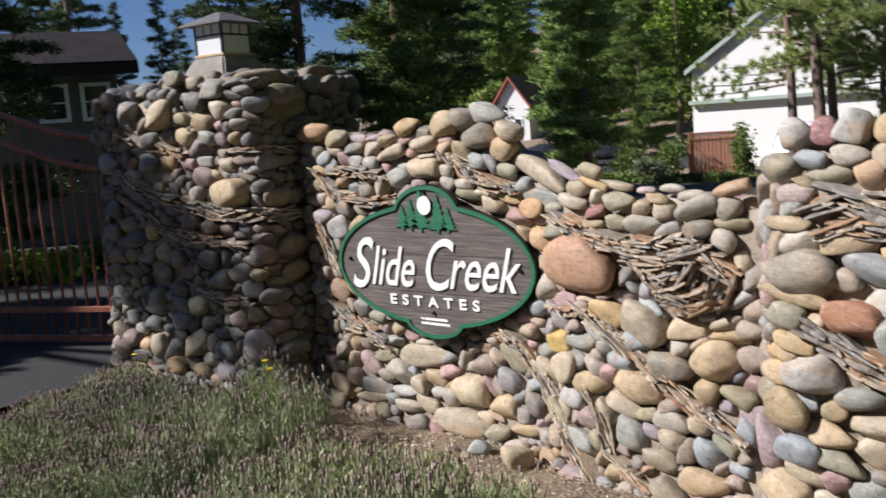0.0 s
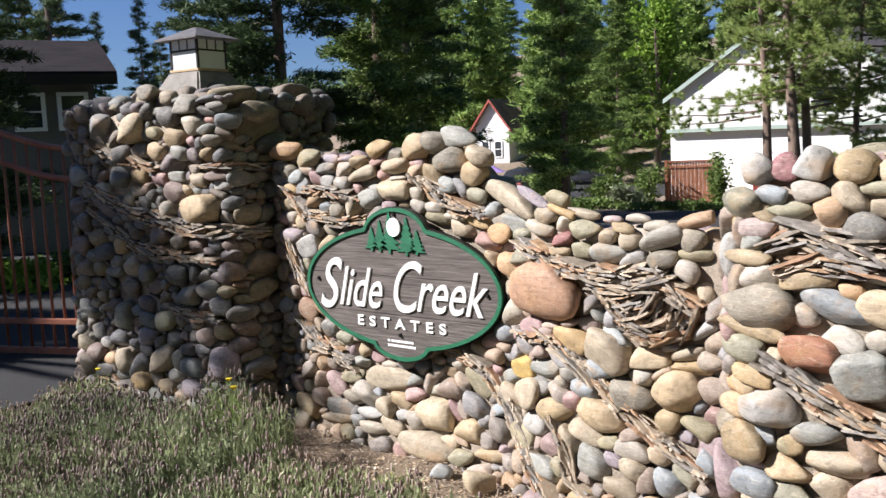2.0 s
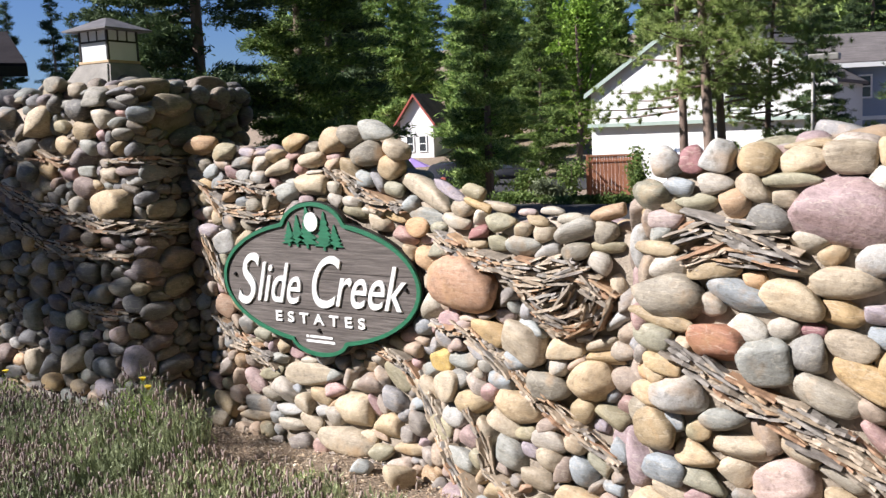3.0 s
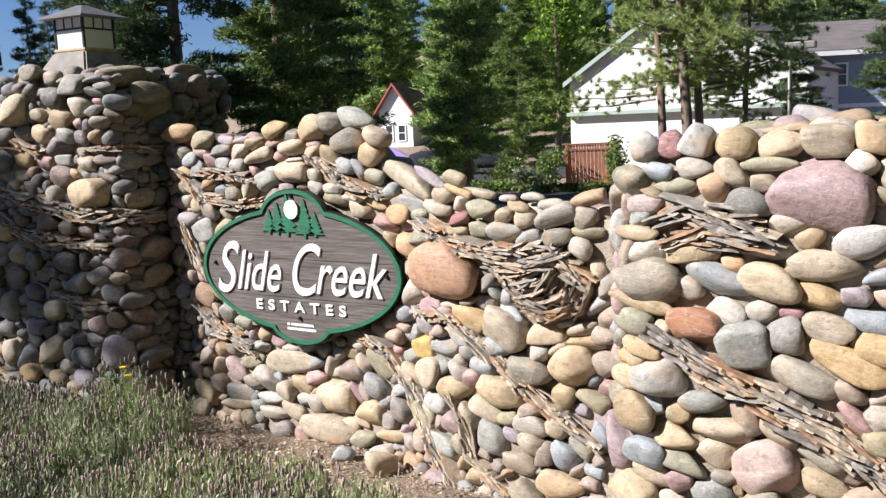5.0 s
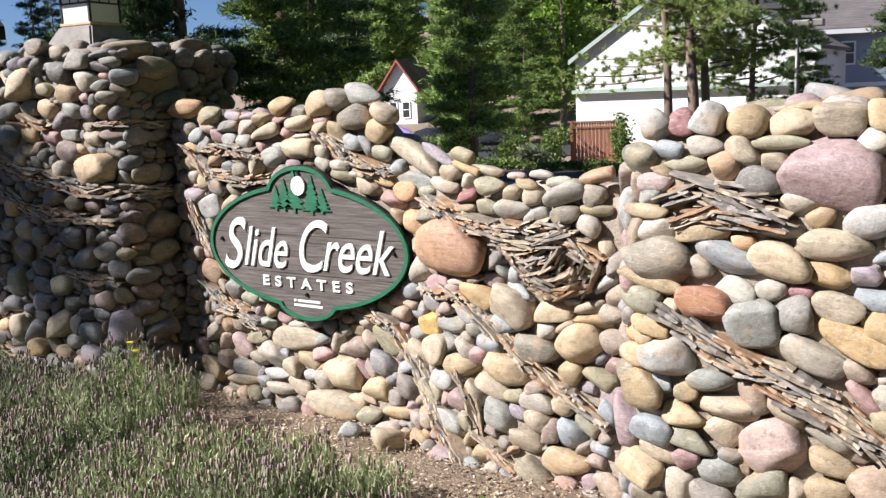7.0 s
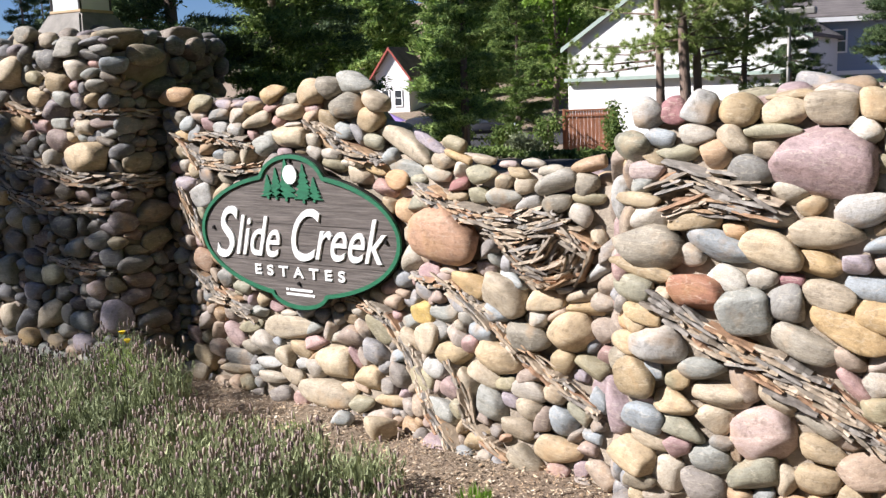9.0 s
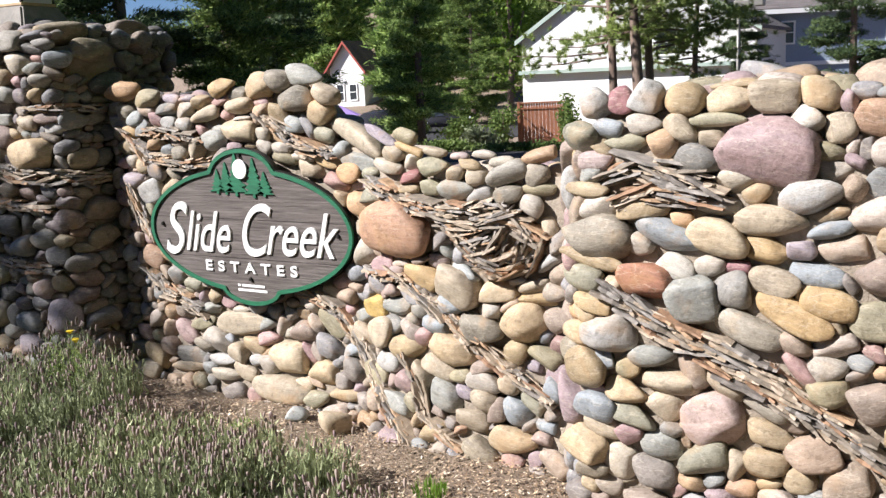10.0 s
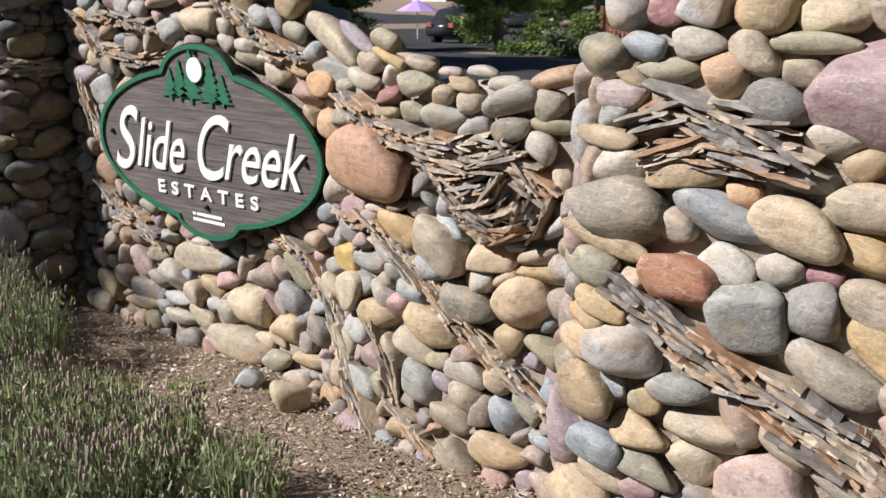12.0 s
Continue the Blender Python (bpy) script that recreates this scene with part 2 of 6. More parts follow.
def tube(path, radius, sides=8, bm=None, caps=True):
    """A round bar along a path; radius may be a list."""
    bm = bm or bmesh.new()
    rings = []
    for i, p in enumerate(path):
        p = Vector(p)
        d = (Vector(path[min(i + 1, len(path) - 1)]) - Vector(path[max(i - 1, 0)])).normalized()
        u = d.orthogonal().normalized() if abs(d.z) > 0.9 else d.cross(Vector((0, 0, 1))).normalized()
        v = d.cross(u)
        r = float(radius[i] if isinstance(radius, (list, tuple)) else radius)
        rings.append([bm.verts.new(p + r * (math.cos(a) * u + math.sin(a) * v)) for a in (k * math.tau / sides for k in range(sides))])
    for a, b in zip(rings, rings[1:]):
        for k in range(sides):
            bm.faces.new((a[k], a[(k + 1) % sides], b[(k + 1) % sides], b[k]))
    if caps:
        bm.faces.new(rings[0][::-1])
        bm.faces.new(rings[-1])
    return bm


def thing(name, label, category, group="", kind="", at=(0, 0, 0), turn=0.0):
    ob = new(name)
    ob.matrix_basis = pose(*at, 0, 0, turn)
    ob.empty_display_size = 0.2
    return tagged(ob, label, category, group, kind)


def smooth_curve(points, x):
    xs, ys = zip(*points)
    return float(np.interp(x, xs, ys))


# ---- ground ----


def ground_z(x, y):
    d = -0.45 * (x - 3) + 0.893 * (y + 3.5)
    z = -0.036 * min(max(d - 7, 0), 42)
    if d > 62:
        side = 0.893 * (x - 3) + 0.45 * (y + 3.5)
        z += min((d - 62) * 0.17, 22) * min(max((side + 0.45 * d) / 40, 0), 1)
    return z


def sheet(name, xs, ys, mat, lift=0.0, rough=0.0):
    verts = [(x, y, ground_z(x, y) + lift + (rough * noise.noise(Vector((x * 2.3, y * 2.3, 0))) if rough else 0)) for y in ys for x in xs]
    n = len(xs)
    faces = [(j * n + i, j * n + i + 1, (j + 1) * n + i + 1, (j + 1) * n + i) for j in range(len(ys) - 1) for i in range(n - 1)]
    return link(name, mesh_of(name, verts, faces, True), mat)


far_steps = [s * v for v in (2000, 900, 400, 250, 180, 130, 100, 85, 70, 60, 50, 42, 35, 28, 22, 17, 13, 10, 8, 6.5, 5.2) for s in (-1,)]
fine = [i * 0.12 - 4.5 for i in range(76)]
gx = sorted(set(far_steps + fine + [-v for v in far_steps]))
tagged(sheet("ground", gx, gx, SOIL, 0.0, 0.035), "bare soil with bark litter sloping to wooded hillside", "ground", kind="structure")
road_xs = [-60 + i * 2.0 for i in range(47)]
tagged(sheet("road", [v - 26 for v in (0, 3, 6, 9, 12, 15, 18, 21, 22.2, 23.2)] , [-30 + 3 * i for i in range(11)] + [1.3], ASPHALT, 0.045), "dark asphalt driveway before the gate", "driveway", kind="structure")
tagged(sheet("road", road_xs, [1.3, 3, 5, 7, 9, 11, 13, 15, 17, 19, 21, 23, 24.6], ASPHALT, 0.05), "dark shaded asphalt road behind the wall", "road", kind="structure")
tagged(sheet("road", [-48 + 2 * i for i in range(16)], [24.6 + 2 * i for i in range(16)], ASPHALT, 0.05), "dark asphalt side road with parked cars", "road", kind="structure")

# ---- walls of river stone ----


def blob(seed, power):
    """A rounded stone about 2 units across."""
    bm = bmesh.new()
    bmesh.ops.create_icosphere(bm, subdivisions=3, radius=1)
    off = Vector((seed * 7.3, seed * 3.1, seed * 1.7))
    for v in bm.verts:
        p = v.co.copy()
        q = Vector([math.copysign(abs(c) ** (2 / power), c) for c in p])
        s = 1 + 0.30 * noise.noise(p * 0.9 + off) + 0.12 * noise.noise(p * 2.2 + off)
        v.co = q * s
    r = random.Random(seed)
    for k in range(9):                                   # worn flats
        n = Vector((r.gauss(0, 1), r.gauss(0, 1), r.gauss(0, 1))).normalized()
        cut = r.uniform(0.58, 0.90)
        for v in bm.verts:
            over = v.co.dot(n) - cut
            if over > 0:
                v.co -= n * over * 0.74
    bmesh.ops.smooth_vert(bm, verts=bm.verts[:], factor=0.45, use_axis_x=True, use_axis_y=True, use_axis_z=True)
    for axis in range(3):
        top = max(abs(v.co[axis]) for v in bm.verts)
        for v in bm.verts:
            v.co[axis] /= top
    me = bpy.data.meshes.new("stone")
    for f in bm.faces:
        f.smooth = True
    bm.to_mesh(me)
    bm.free()
    me.materials.append(STONE)
    return me


BLOBS = [blob(i + 1, 2.05 + 1.1 * ((i * 0.618) % 1)) for i in range(36)]

# The same stone shapes in the material that carries the pillar's shade.
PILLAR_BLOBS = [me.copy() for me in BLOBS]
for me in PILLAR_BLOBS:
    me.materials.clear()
    me.materials.append(PILLAR_SHADE_STONE)


def chip(seed):
    """A thin split piece of slate, long in x, thin in z."""
    r = random.Random(seed)
    n = 6
    prof = [(-1 + 2 * i / (n - 1), r.uniform(0.75, 1.1) * (0.55 if i in (0, n - 1) else 1), r.uniform(-0.25, 0.25)) for i in range(n)]
    verts, faces = [], []
    for x, h, o in prof:
        d = r.uniform(0.8, 1.1)
        verts += [(x, -d, o - h * 0.9), (x, -d * r.uniform(0.85, 1), o + h * 0.9), (x, 1, o + h), (x, 1, o - h)]
    for i in range(n - 1):
        a, b = 4 * i, 4 * i + 4
        faces += [(a + k, a + (k + 1) % 4, b + (k + 1) % 4, b + k) for k in range(4)]
    faces += [(3, 2, 1, 0), tuple(range(4 * n - 4, 4 * n))]
    me = mesh_of("slate", verts, faces)
    me.materials.append(SLATE)
    return me


CHIPS = [chip(i) for i in range(14)]


def near_line(S, Z, line, width):
    hit = np.zeros(S.shape, bool)
    for (x0, z0), (x1, z1) in zip(line, line[1:]):
        dx, dz = x1 - x0, z1 - z0
        t = np.clip(((S - x0) * dx + (Z - z0) * dz) / (dx * dx + dz * dz + 1e-9), 0, 1)
        hit |= (S - x0 - t * dx) ** 2 + (Z - z0 - t * dz) ** 2 < width ** 2
    return hit


def pack(s0, s1, z0, z1, inside, keys, bands, count, seed, flat=1.45, spread=0.36, step=0.0125, rounds=9):
    """Fills a face with close-set stones: cells that settle, each turned into an oval (s, z, half length, half height, angle)."""
    rng = np.random.default_rng(seed)
    S, Z = np.meshgrid(np.arange(s0, s1, step), np.arange(z0, z1, step))
    S, Z = S.ravel(), Z.ravel()
    ok = inside(S, Z)
    for k in keys:
        s, z, a, h, ang = *k[:4], radians(k[4])
        c, n = math.cos(ang), math.sin(ang)
        u, v = (S - s) * c + (Z - z) * n, -(S - s) * n + (Z - z) * c
        ok &= (np.abs(u) / a) ** 2.4 + (np.abs(v) / h) ** 2.4 > 1.02
    for line, width in bands:
        ok &= ~near_line(S, Z, line, width)
    S, Z = S[ok], Z[ok]
    P = np.stack([S, Z * flat], 1).astype(np.float32)
    seeds = P[rng.choice(len(P), count, replace=False)].copy()
    mean = (P.shape[0] * step * step * flat / count) ** 0.5
    w = (mean * 0.5 * np.exp(rng.normal(0, spread, count))).astype(np.float32) ** 2
    for i in range(rounds):
        d = ((P[:, None, :] - seeds[None]) ** 2).sum(2) - w[None] * 1.6
        own = d.argmin(1)
        num = np.bincount(own, minlength=count).astype(np.float32)
        for a in (0, 1):
            seeds[:, a] = np.where(num > 0, np.bincount(own, P[:, a], count) / np.maximum(num, 1), seeds[:, a])
    out = []
    for i in range(count):
        m = own == i
        if m.sum() < 9:
            continue
        s, z = S[m], Z[m]
        ev, vec = np.linalg.eigh(np.cov(np.stack([s, z])))
        a, h = 2 * np.sqrt(max(ev[1], 1e-5)), 2 * np.sqrt(max(ev[0], 1e-5))
        ang = math.atan2(vec[1, 1], vec[0, 1])
        if abs(ang) > math.pi / 2:
            ang -= math.copysign(math.pi, ang)
        a, h = min(a, mean * 1.25), min(h, mean * 0.75)
        fill = m.sum() * step * step / (math.pi * a * h)     # how much of its oval the cell covers
        if fill < 0.5 or any(((s.mean() - k[0]) / k[2]) ** 2 + ((z.mean() - k[1]) / k[3]) ** 2 < 0.9 for k in keys):
            continue
        if fill < 0.9:
            a, h = a * math.sqrt(fill), h * math.sqrt(fill)
        out.append((s.mean(), z.mean(), a * 1.07, h * 1.08, ang))
    return out


_tinted = {}


def tinted(me, tint):
    """The same stone shape in one of the named colours."""
    key = (me.name, tint)
    if key not in _tinted:
        _tinted[key] = me.copy()
        _tinted[key].materials.clear()
        _tinted[key].materials.append(TINTS[tint])
    return _tinted[key]


def lay(wall, face, ovals, rng, parts, depth=(0.5, 0.72), proud=0.2, mat=None):
    """Sets stones on a face. face(s, z): point, tangent, outward normal. parts: how many become objects of their own; the rest are joined."""
    verts, faces, base = [], [], 0
    for i, oval in enumerate(ovals):
        s, z, a, h, ang = oval[:5]
        if len(oval) > 5:
            a, h, ang = a * 1.10, h * 1.17, radians(ang)
        p, t, n = face(s, z)
        up = n.cross(t) if n.cross(t).z > 0 or abs(n.z) > 0.7 else -n.cross(t)
        x = math.cos(ang) * t + math.sin(ang) * up
        zz = -math.sin(ang) * t + math.cos(ang) * up
        d = min(a, h * 1.25) * rng.uniform(*depth) + 0.012
        lean = rng.uniform(-0.14, 0.14)
        nn = (n + zz * lean + x * rng.uniform(-0.14, 0.14)).normalized()
        m = Matrix((x * a, nn * d, zz * h)).transposed().to_4x4()
        m.translation = p + n * (d * proud - 0.02 + rng.uniform(-0.012, 0.012))
        me = BLOBS[rng.randrange(len(BLOBS))]
        tint = oval[5] if len(oval) > 5 else None
        if tint:
            me = tinted(me, tint)
        elif mat:
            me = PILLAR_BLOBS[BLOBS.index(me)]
        if i < parts:
            link("stone", me, None, wall, "", m)
        else:
            co = np.empty(len(me.vertices) * 3, np.float32)
            me.vertices.foreach_get("co", co)
            mm = np.array(m)
            verts.append(co.reshape(-1, 3) @ mm[:3, :3].T + mm[:3, 3])
            f = np.empty(len(me.polygons) * 3, np.int32)
            me.polygons.foreach_get("vertices", f)
            faces.append(f.reshape(-1, 3) + base)
            base += len(me.vertices)
    if verts:
        me = mesh_np("stones", np.concatenate(verts), np.concatenate(faces), [mat or STONE], None, True)
        tagged(link("stones", me, None, wall), kind="stuff")


def slates(wall, face, line, width, rng, length=0.10, thick=0.009, budget=None):
    """Thin slates set along a line in layers; past the budget they are joined."""
    pts = [Vector((a, 0, b)) for a, b in line]
    seg = [(q - p).length for p, q in zip(pts, pts[1:])]
    total = sum(seg)
    rows = max(2, int(2 * width / (thick * 2.0)))
    verts, faces, base = [], [], 0
    for r in range(rows):
        off = -width + (r + 0.5) * 2 * width / rows
        u = rng.uniform(0, length)
        while u < total:
            k, v = 0, u
            while k < len(seg) - 1 and v > seg[k]:
                v -= seg[k]
                k += 1
            d = (pts[k + 1] - pts[k]).normalized()
            taper = math.sin(math.pi * min(max(u / total, 0.06), 0.94)) ** 0.5
            half = length * rng.uniform(0.3, 0.8)
            c = pts[k] + d * v + Vector((-d.z, 0, d.x)) * off * taper
            ang = math.atan2(d.z, d.x) + rng.gauss(0, 0.14)
            p, t, n = face(c.x, c.z)
            up = Vector((0, 0, 1))
            x, zz = math.cos(ang) * t + math.sin(ang) * up, -math.sin(ang) * t + math.cos(ang) * up
            nn = (n + zz * rng.gauss(0, 0.25)).normalized()
            m = Matrix((x * half, nn * -0.04, zz * thick * rng.uniform(0.8, 1.5))).transposed().to_4x4()
            m.translation = p + n * rng.uniform(-0.018, 0.014)
            me = CHIPS[rng.randrange(len(CHIPS))]
            if budget[0] > 0:
                link("slate", me, None, wall, "", m)
                budget[0] -= 1
            else:
                mm = np.array(m)
                co = np.empty(len(me.vertices) * 3, np.float32)
                me.vertices.foreach_get("co", co)
                verts.append(co.reshape(-1, 3) @ mm[:3, :3].T + mm[:3, 3])
                faces += [tuple(i + base for i in f.vertices) for f in me.polygons]
                base += len(me.vertices)
            u += half * 1.5
    if verts:
        me = mesh_of("slates", np.concatenate(verts), faces)
        me.materials.append(SLATE)
        tagged(link("slates", me, None, wall), kind="stuff")


def core(wall, face, tops, s0, s1, thickness, steps=60, back=None, sink=0.026):
    """The mortar body behind the stones, closed on top, ends and back."""
    bm = bmesh.new()
    cols = []
    for i in range(steps + 1):
        s = s0 + (s1 - s0) * i / steps
        col = []
        zt = tops(s) - 0.035
        for j in range(9):
            z = -0.25 + (zt + 0.25) * j / 8
            p, t, n = face(s, z)
            col.append(bm.verts.new(p - n * sink + n * 0.012 * noise.noise(Vector((s * 9, z * 9, 2)))))
        p, t, n = face(s, zt)
        q = back(s) if back else p - n * thickness
        for z in (zt, -0.25):
            col.append(bm.verts.new((q.x, q.y, z)))
        cols.append(col)
    for a, b in zip(cols, cols[1:]):
        for j in range(len(a) - 1):
            bm.faces.new((a[j], b[j], b[j + 1], a[j + 1]))
    for c, flip in ((cols[0], 1), (cols[-1], -1)):
        bm.faces.new(c[::flip])
    part("mortar_core", bm, MORTAR, wall, "tan mortar between the stones", True)

# the curved main wall that carries the sign
PLAN = [(-1.3, 0.14), (-0.6, 0.105), (0.0, 0.085), (0.5, 0.06), (0.74, 0.02), (0.95, -0.09), (1.15, -0.14), (1.4, -0.165), (1.75, -0.17), (2.3, -0.22)]
TOP = [(-1.2, 1.67), (-0.99, 1.67), (-0.76, 1.66), (-0.5, 1.64), (-0.28, 1.60), (-0.11, 1.64), (0.1, 1.68), (0.22, 1.70), (0.33, 1.67), (0.41, 1.59), (0.49, 1.49), (0.62, 1.43), (0.80, 1.385), (1.0, 1.35),
       (1.2, 1.30), (1.4, 1.265), (1.7, 1.265), (1.85, 1.32), (2.2, 1.36)]


def main_face(s, z):
    y = smooth_curve(PLAN, s) - 0.09 * max(0.0, 1 - z / 0.5) ** 1.5
    dy = (smooth_curve(PLAN, s + 0.08) - smooth_curve(PLAN, s - 0.08)) / 0.16
    t = Vector((1, dy, 0)).normalized()
    return Vector((s, y, z)), t, Vector((t.y, -t.x, 0))


def top_face(tops, front, thickness):
    def f(s, d):
        p, t, n = front(s, tops(s))
        return Vector((p.x - n.x * d, p.y - n.y * d, tops(s) - 0.03 + 0.02 * math.sin(math.pi * d / thickness))), t, Vector((0, 0, 1))
    return f


main_top = lambda s: smooth_curve(TOP, s) - 0.035
garden_wall = thing("garden_wall", "curved river-stone wall with slate bands and a wavy top", "stone wall", kind="structure")
core(garden_wall, main_face, main_top, -1.25, 2.3, 0.28)
MAIN_BANDS = [
    ([(0.86, 1.20), (1.12, 1.12), (1.36, 1.07)], 0.045), ([(1.28, 1.07), (1.45, 1.06), (1.62, 1.10)], 0.075), ([(1.62, 1.08), (1.74, 1.0), (1.70, 0.90), (1.58, 0.85), (1.46, 0.88)], 0.06),
    ([(1.36, 1.0), (1.48, 0.92), (1.56, 0.95), (1.60, 1.0)], 0.055),
    ([(0.34, 0.60), (0.54, 0.54), (0.76, 0.35), (0.98, 0.13), (1.08, 0.05)], 0.05), ([(0.79, 0.78), (1.07, 0.76), (1.27, 0.65), (1.41, 0.54), (1.62, 0.41), (1.82, 0.30)], 0.038),
    ([(1.04, 0.42), (1.15, 0.29), (1.20, 0.14), (1.39, 0.04)], 0.03), ([(-0.97, 1.44), (-0.76, 1.30), (-0.48, 1.25), (-0.27, 1.27)], 0.035), ([(-0.78, 1.43), (-0.55, 1.43), (-0.36, 1.40)], 0.035),
    ([(0.12, 1.51), (0.26, 1.43), (0.40, 1.35), (0.56, 1.32)], 0.04), ([(-0.86, 0.62), (-0.69, 0.52), (-0.43, 0.42)], 0.05), ([(-0.95, 1.14), (-0.87, 0.98), (-0.78, 0.85)], 0.045)]
MAIN_KEYS = []
# along the crest by the pillar
MAIN_KEYS += [
    (-0.96, 1.66, 0.132, 0.055, 0, "orange"), (-0.76, 1.62, 0.097, 0.048, 4, "olive"), (-0.56, 1.61, 0.063, 0.028, -5, "purple"), (-0.44, 1.61, 0.063, 0.021, -2, "purple"), (-0.61, 1.56, 0.085, 0.035, 0, "grey"),
    (-0.45, 1.55, 0.079, 0.044, 12, "cream"), (-0.33, 1.59, 0.059, 0.038, 12, "tan"), (-0.31, 1.52, 0.113, 0.04, 9, "tan"), (-0.7, 1.51, 0.057, 0.036, -1, "rose"), (-0.87, 1.52, 0.061, 0.045, 9, "blue"),
    (-0.95, 1.55, 0.071, 0.039, 1, "grey"), (-0.59, 1.48, 0.064, 0.035, -3, "pale"), (-0.47, 1.47, 0.077, 0.047, 3, "pale"), (-0.35, 1.44, 0.041, 0.029, -3, "rose"), (-0.22, 1.45, 0.069, 0.018, 3, "blue"),
    (-0.24, 1.39, 0.095, 0.051, 5, "blue"), (-0.39, 1.34, 0.079, 0.058, 39, "tan"),
]
# the crest above the sign
MAIN_KEYS += [
    (-0.05, 1.43, 0.124, 0.062, 4, "tan"), (-0.15, 1.52, 0.05, 0.035, 18, "rose"), (-0.16, 1.6, 0.078, 0.028, 25, "rose"), (-0.16, 1.66, 0.091, 0.045, 14, "ochre"), (-0.05, 1.63, 0.066, 0.029, -1, "grey"),
    (-0.04, 1.57, 0.104, 0.044, 8, "tan"), (-0.04, 1.5, 0.062, 0.012, -1, "cream"), (0.11, 1.57, 0.072, 0.037, 5, "rose"), (0.11, 1.66, 0.104, 0.064, 1, "tan"), (0.24, 1.68, 0.086, 0.053, 0, "grey"),
    (0.39, 1.7, 0.111, 0.051, -11, "blue"), (0.35, 1.59, 0.113, 0.067, 0, "grey"), (0.23, 1.52, 0.071, 0.047, -17, "ochre"), (0.34, 1.46, 0.064, 0.043, -3, "blue"), (0.5, 1.52, 0.089, 0.058, 6, "tan"),
    (0.54, 1.6, 0.083, 0.047, -12, "tan"),
]
# round the sign's upper edge
MAIN_KEYS += [
    (0.1, 1.41, 0.054, 0.037, -5, "pale"), (0.11, 1.35, 0.064, 0.04, -19, "cream"), (0.22, 1.34, 0.058, 0.032, 1, "cream"), (0.23, 1.29, 0.084, 0.033, -6, "olive"), (0.37, 1.3, 0.083, 0.026, -2, "cream"),
    (0.51, 1.41, 0.077, 0.037, -6, "olive"), (0.52, 1.28, 0.099, 0.038, -8, "ochre"), (0.4, 1.24, 0.079, 0.039, -10, "cream"), (0.61, 1.33, 0.059, 0.042, 6, "blue"), (0.57, 1.18, 0.084, 0.039, -24, "rose"),
    (-0.94, 1.14, 0.096, 0.066, 12, "purple"), (-0.79, 1.1, 0.089, 0.066, 21, "pale"), (-1, 1.26, 0.047, 0.037, 14, "rose"), (-0.93, 1.27, 0.062, 0.04, 6, "cream"), (-0.82, 1.24, 0.06, 0.045, -16, "tan"),
    (-0.62, 1.33, 0.058, 0.032, 5, "blue"), (-0.51, 1.32, 0.06, 0.04, 6, "grey"), (-0.93, 1.43, 0.07, 0.051, -13, "ochre"),
]
# where the crest dips
MAIN_KEYS += [
    (0.75, 1.39, 0.211, 0.05, -18, "tan"), (0.92, 1.41, 0.128, 0.025, -23, "purple"), (1.1, 1.41, 0.074, 0.036, -9, "olive"), (1.13, 1.35, 0.09, 0.021, -13, "ochre"), (1.02, 1.33, 0.067, 0.039, -4, "tan"),
    (1.13, 1.3, 0.048, 0.035, 8, "cream"), (0.73, 1.28, 0.123, 0.039, -5, "blue"), (0.97, 1.27, 0.095, 0.032, -8, "pale"), (0.67, 1.22, 0.076, 0.049, -2, "orange"), (0.82, 1.23, 0.074, 0.027, 8, "olive"),
    (1.12, 1.23, 0.059, 0.03, 5, "maroon"), (1.25, 1.28, 0.079, 0.039, 3, "olive"), (1.26, 1.34, 0.059, 0.02, -7, "cream"), (1.37, 1.25, 0.047, 0.031, 7, "cream"), (1.47, 1.24, 0.049, 0.036, 5, "cream"),
    (1.45, 1.29, 0.057, 0.022, -7, "ochre"), (1.39, 1.33, 0.043, 0.016, 1, "purple"),
]
# beside the slate nest
MAIN_KEYS += [
    (1.51, 1.33, 0.056, 0.019, 1, "cream"), (1.6, 1.31, 0.058, 0.023, 5, "pale"), (1.62, 1.26, 0.092, 0.046, 10, "grey"), (1.76, 1.25, 0.052, 0.044, 4, "grey"), (1.78, 1.33, 0.085, 0.03, 18, "orange"),
    (1.36, 1.18, 0.09, 0.049, 1, "blue"), (1.48, 1.16, 0.062, 0.04, 11, "pale"), (1.62, 1.17, 0.069, 0.037, 12, "grey"), (1.76, 1.19, 0.072, 0.025, 3, "olive"), (1.73, 1.12, 0.059, 0.043, -18, "cream"),
    (1.23, 1.19, 0.053, 0.034, 5, "olive"), (1.1, 1.18, 0.062, 0.029, -6, "tan"), (0.85, 1.13, 0.118, 0.045, 1, "olive"), (0.73, 1.08, 0.086, 0.057, -24, "orange"), (0.73, 0.97, 0.056, 0.04, 17, "cream"),
    (0.73, 0.84, 0.088, 0.067, 26, "pale"), (1.04, 0.98, 0.201, 0.13, 6, "granite"),
]
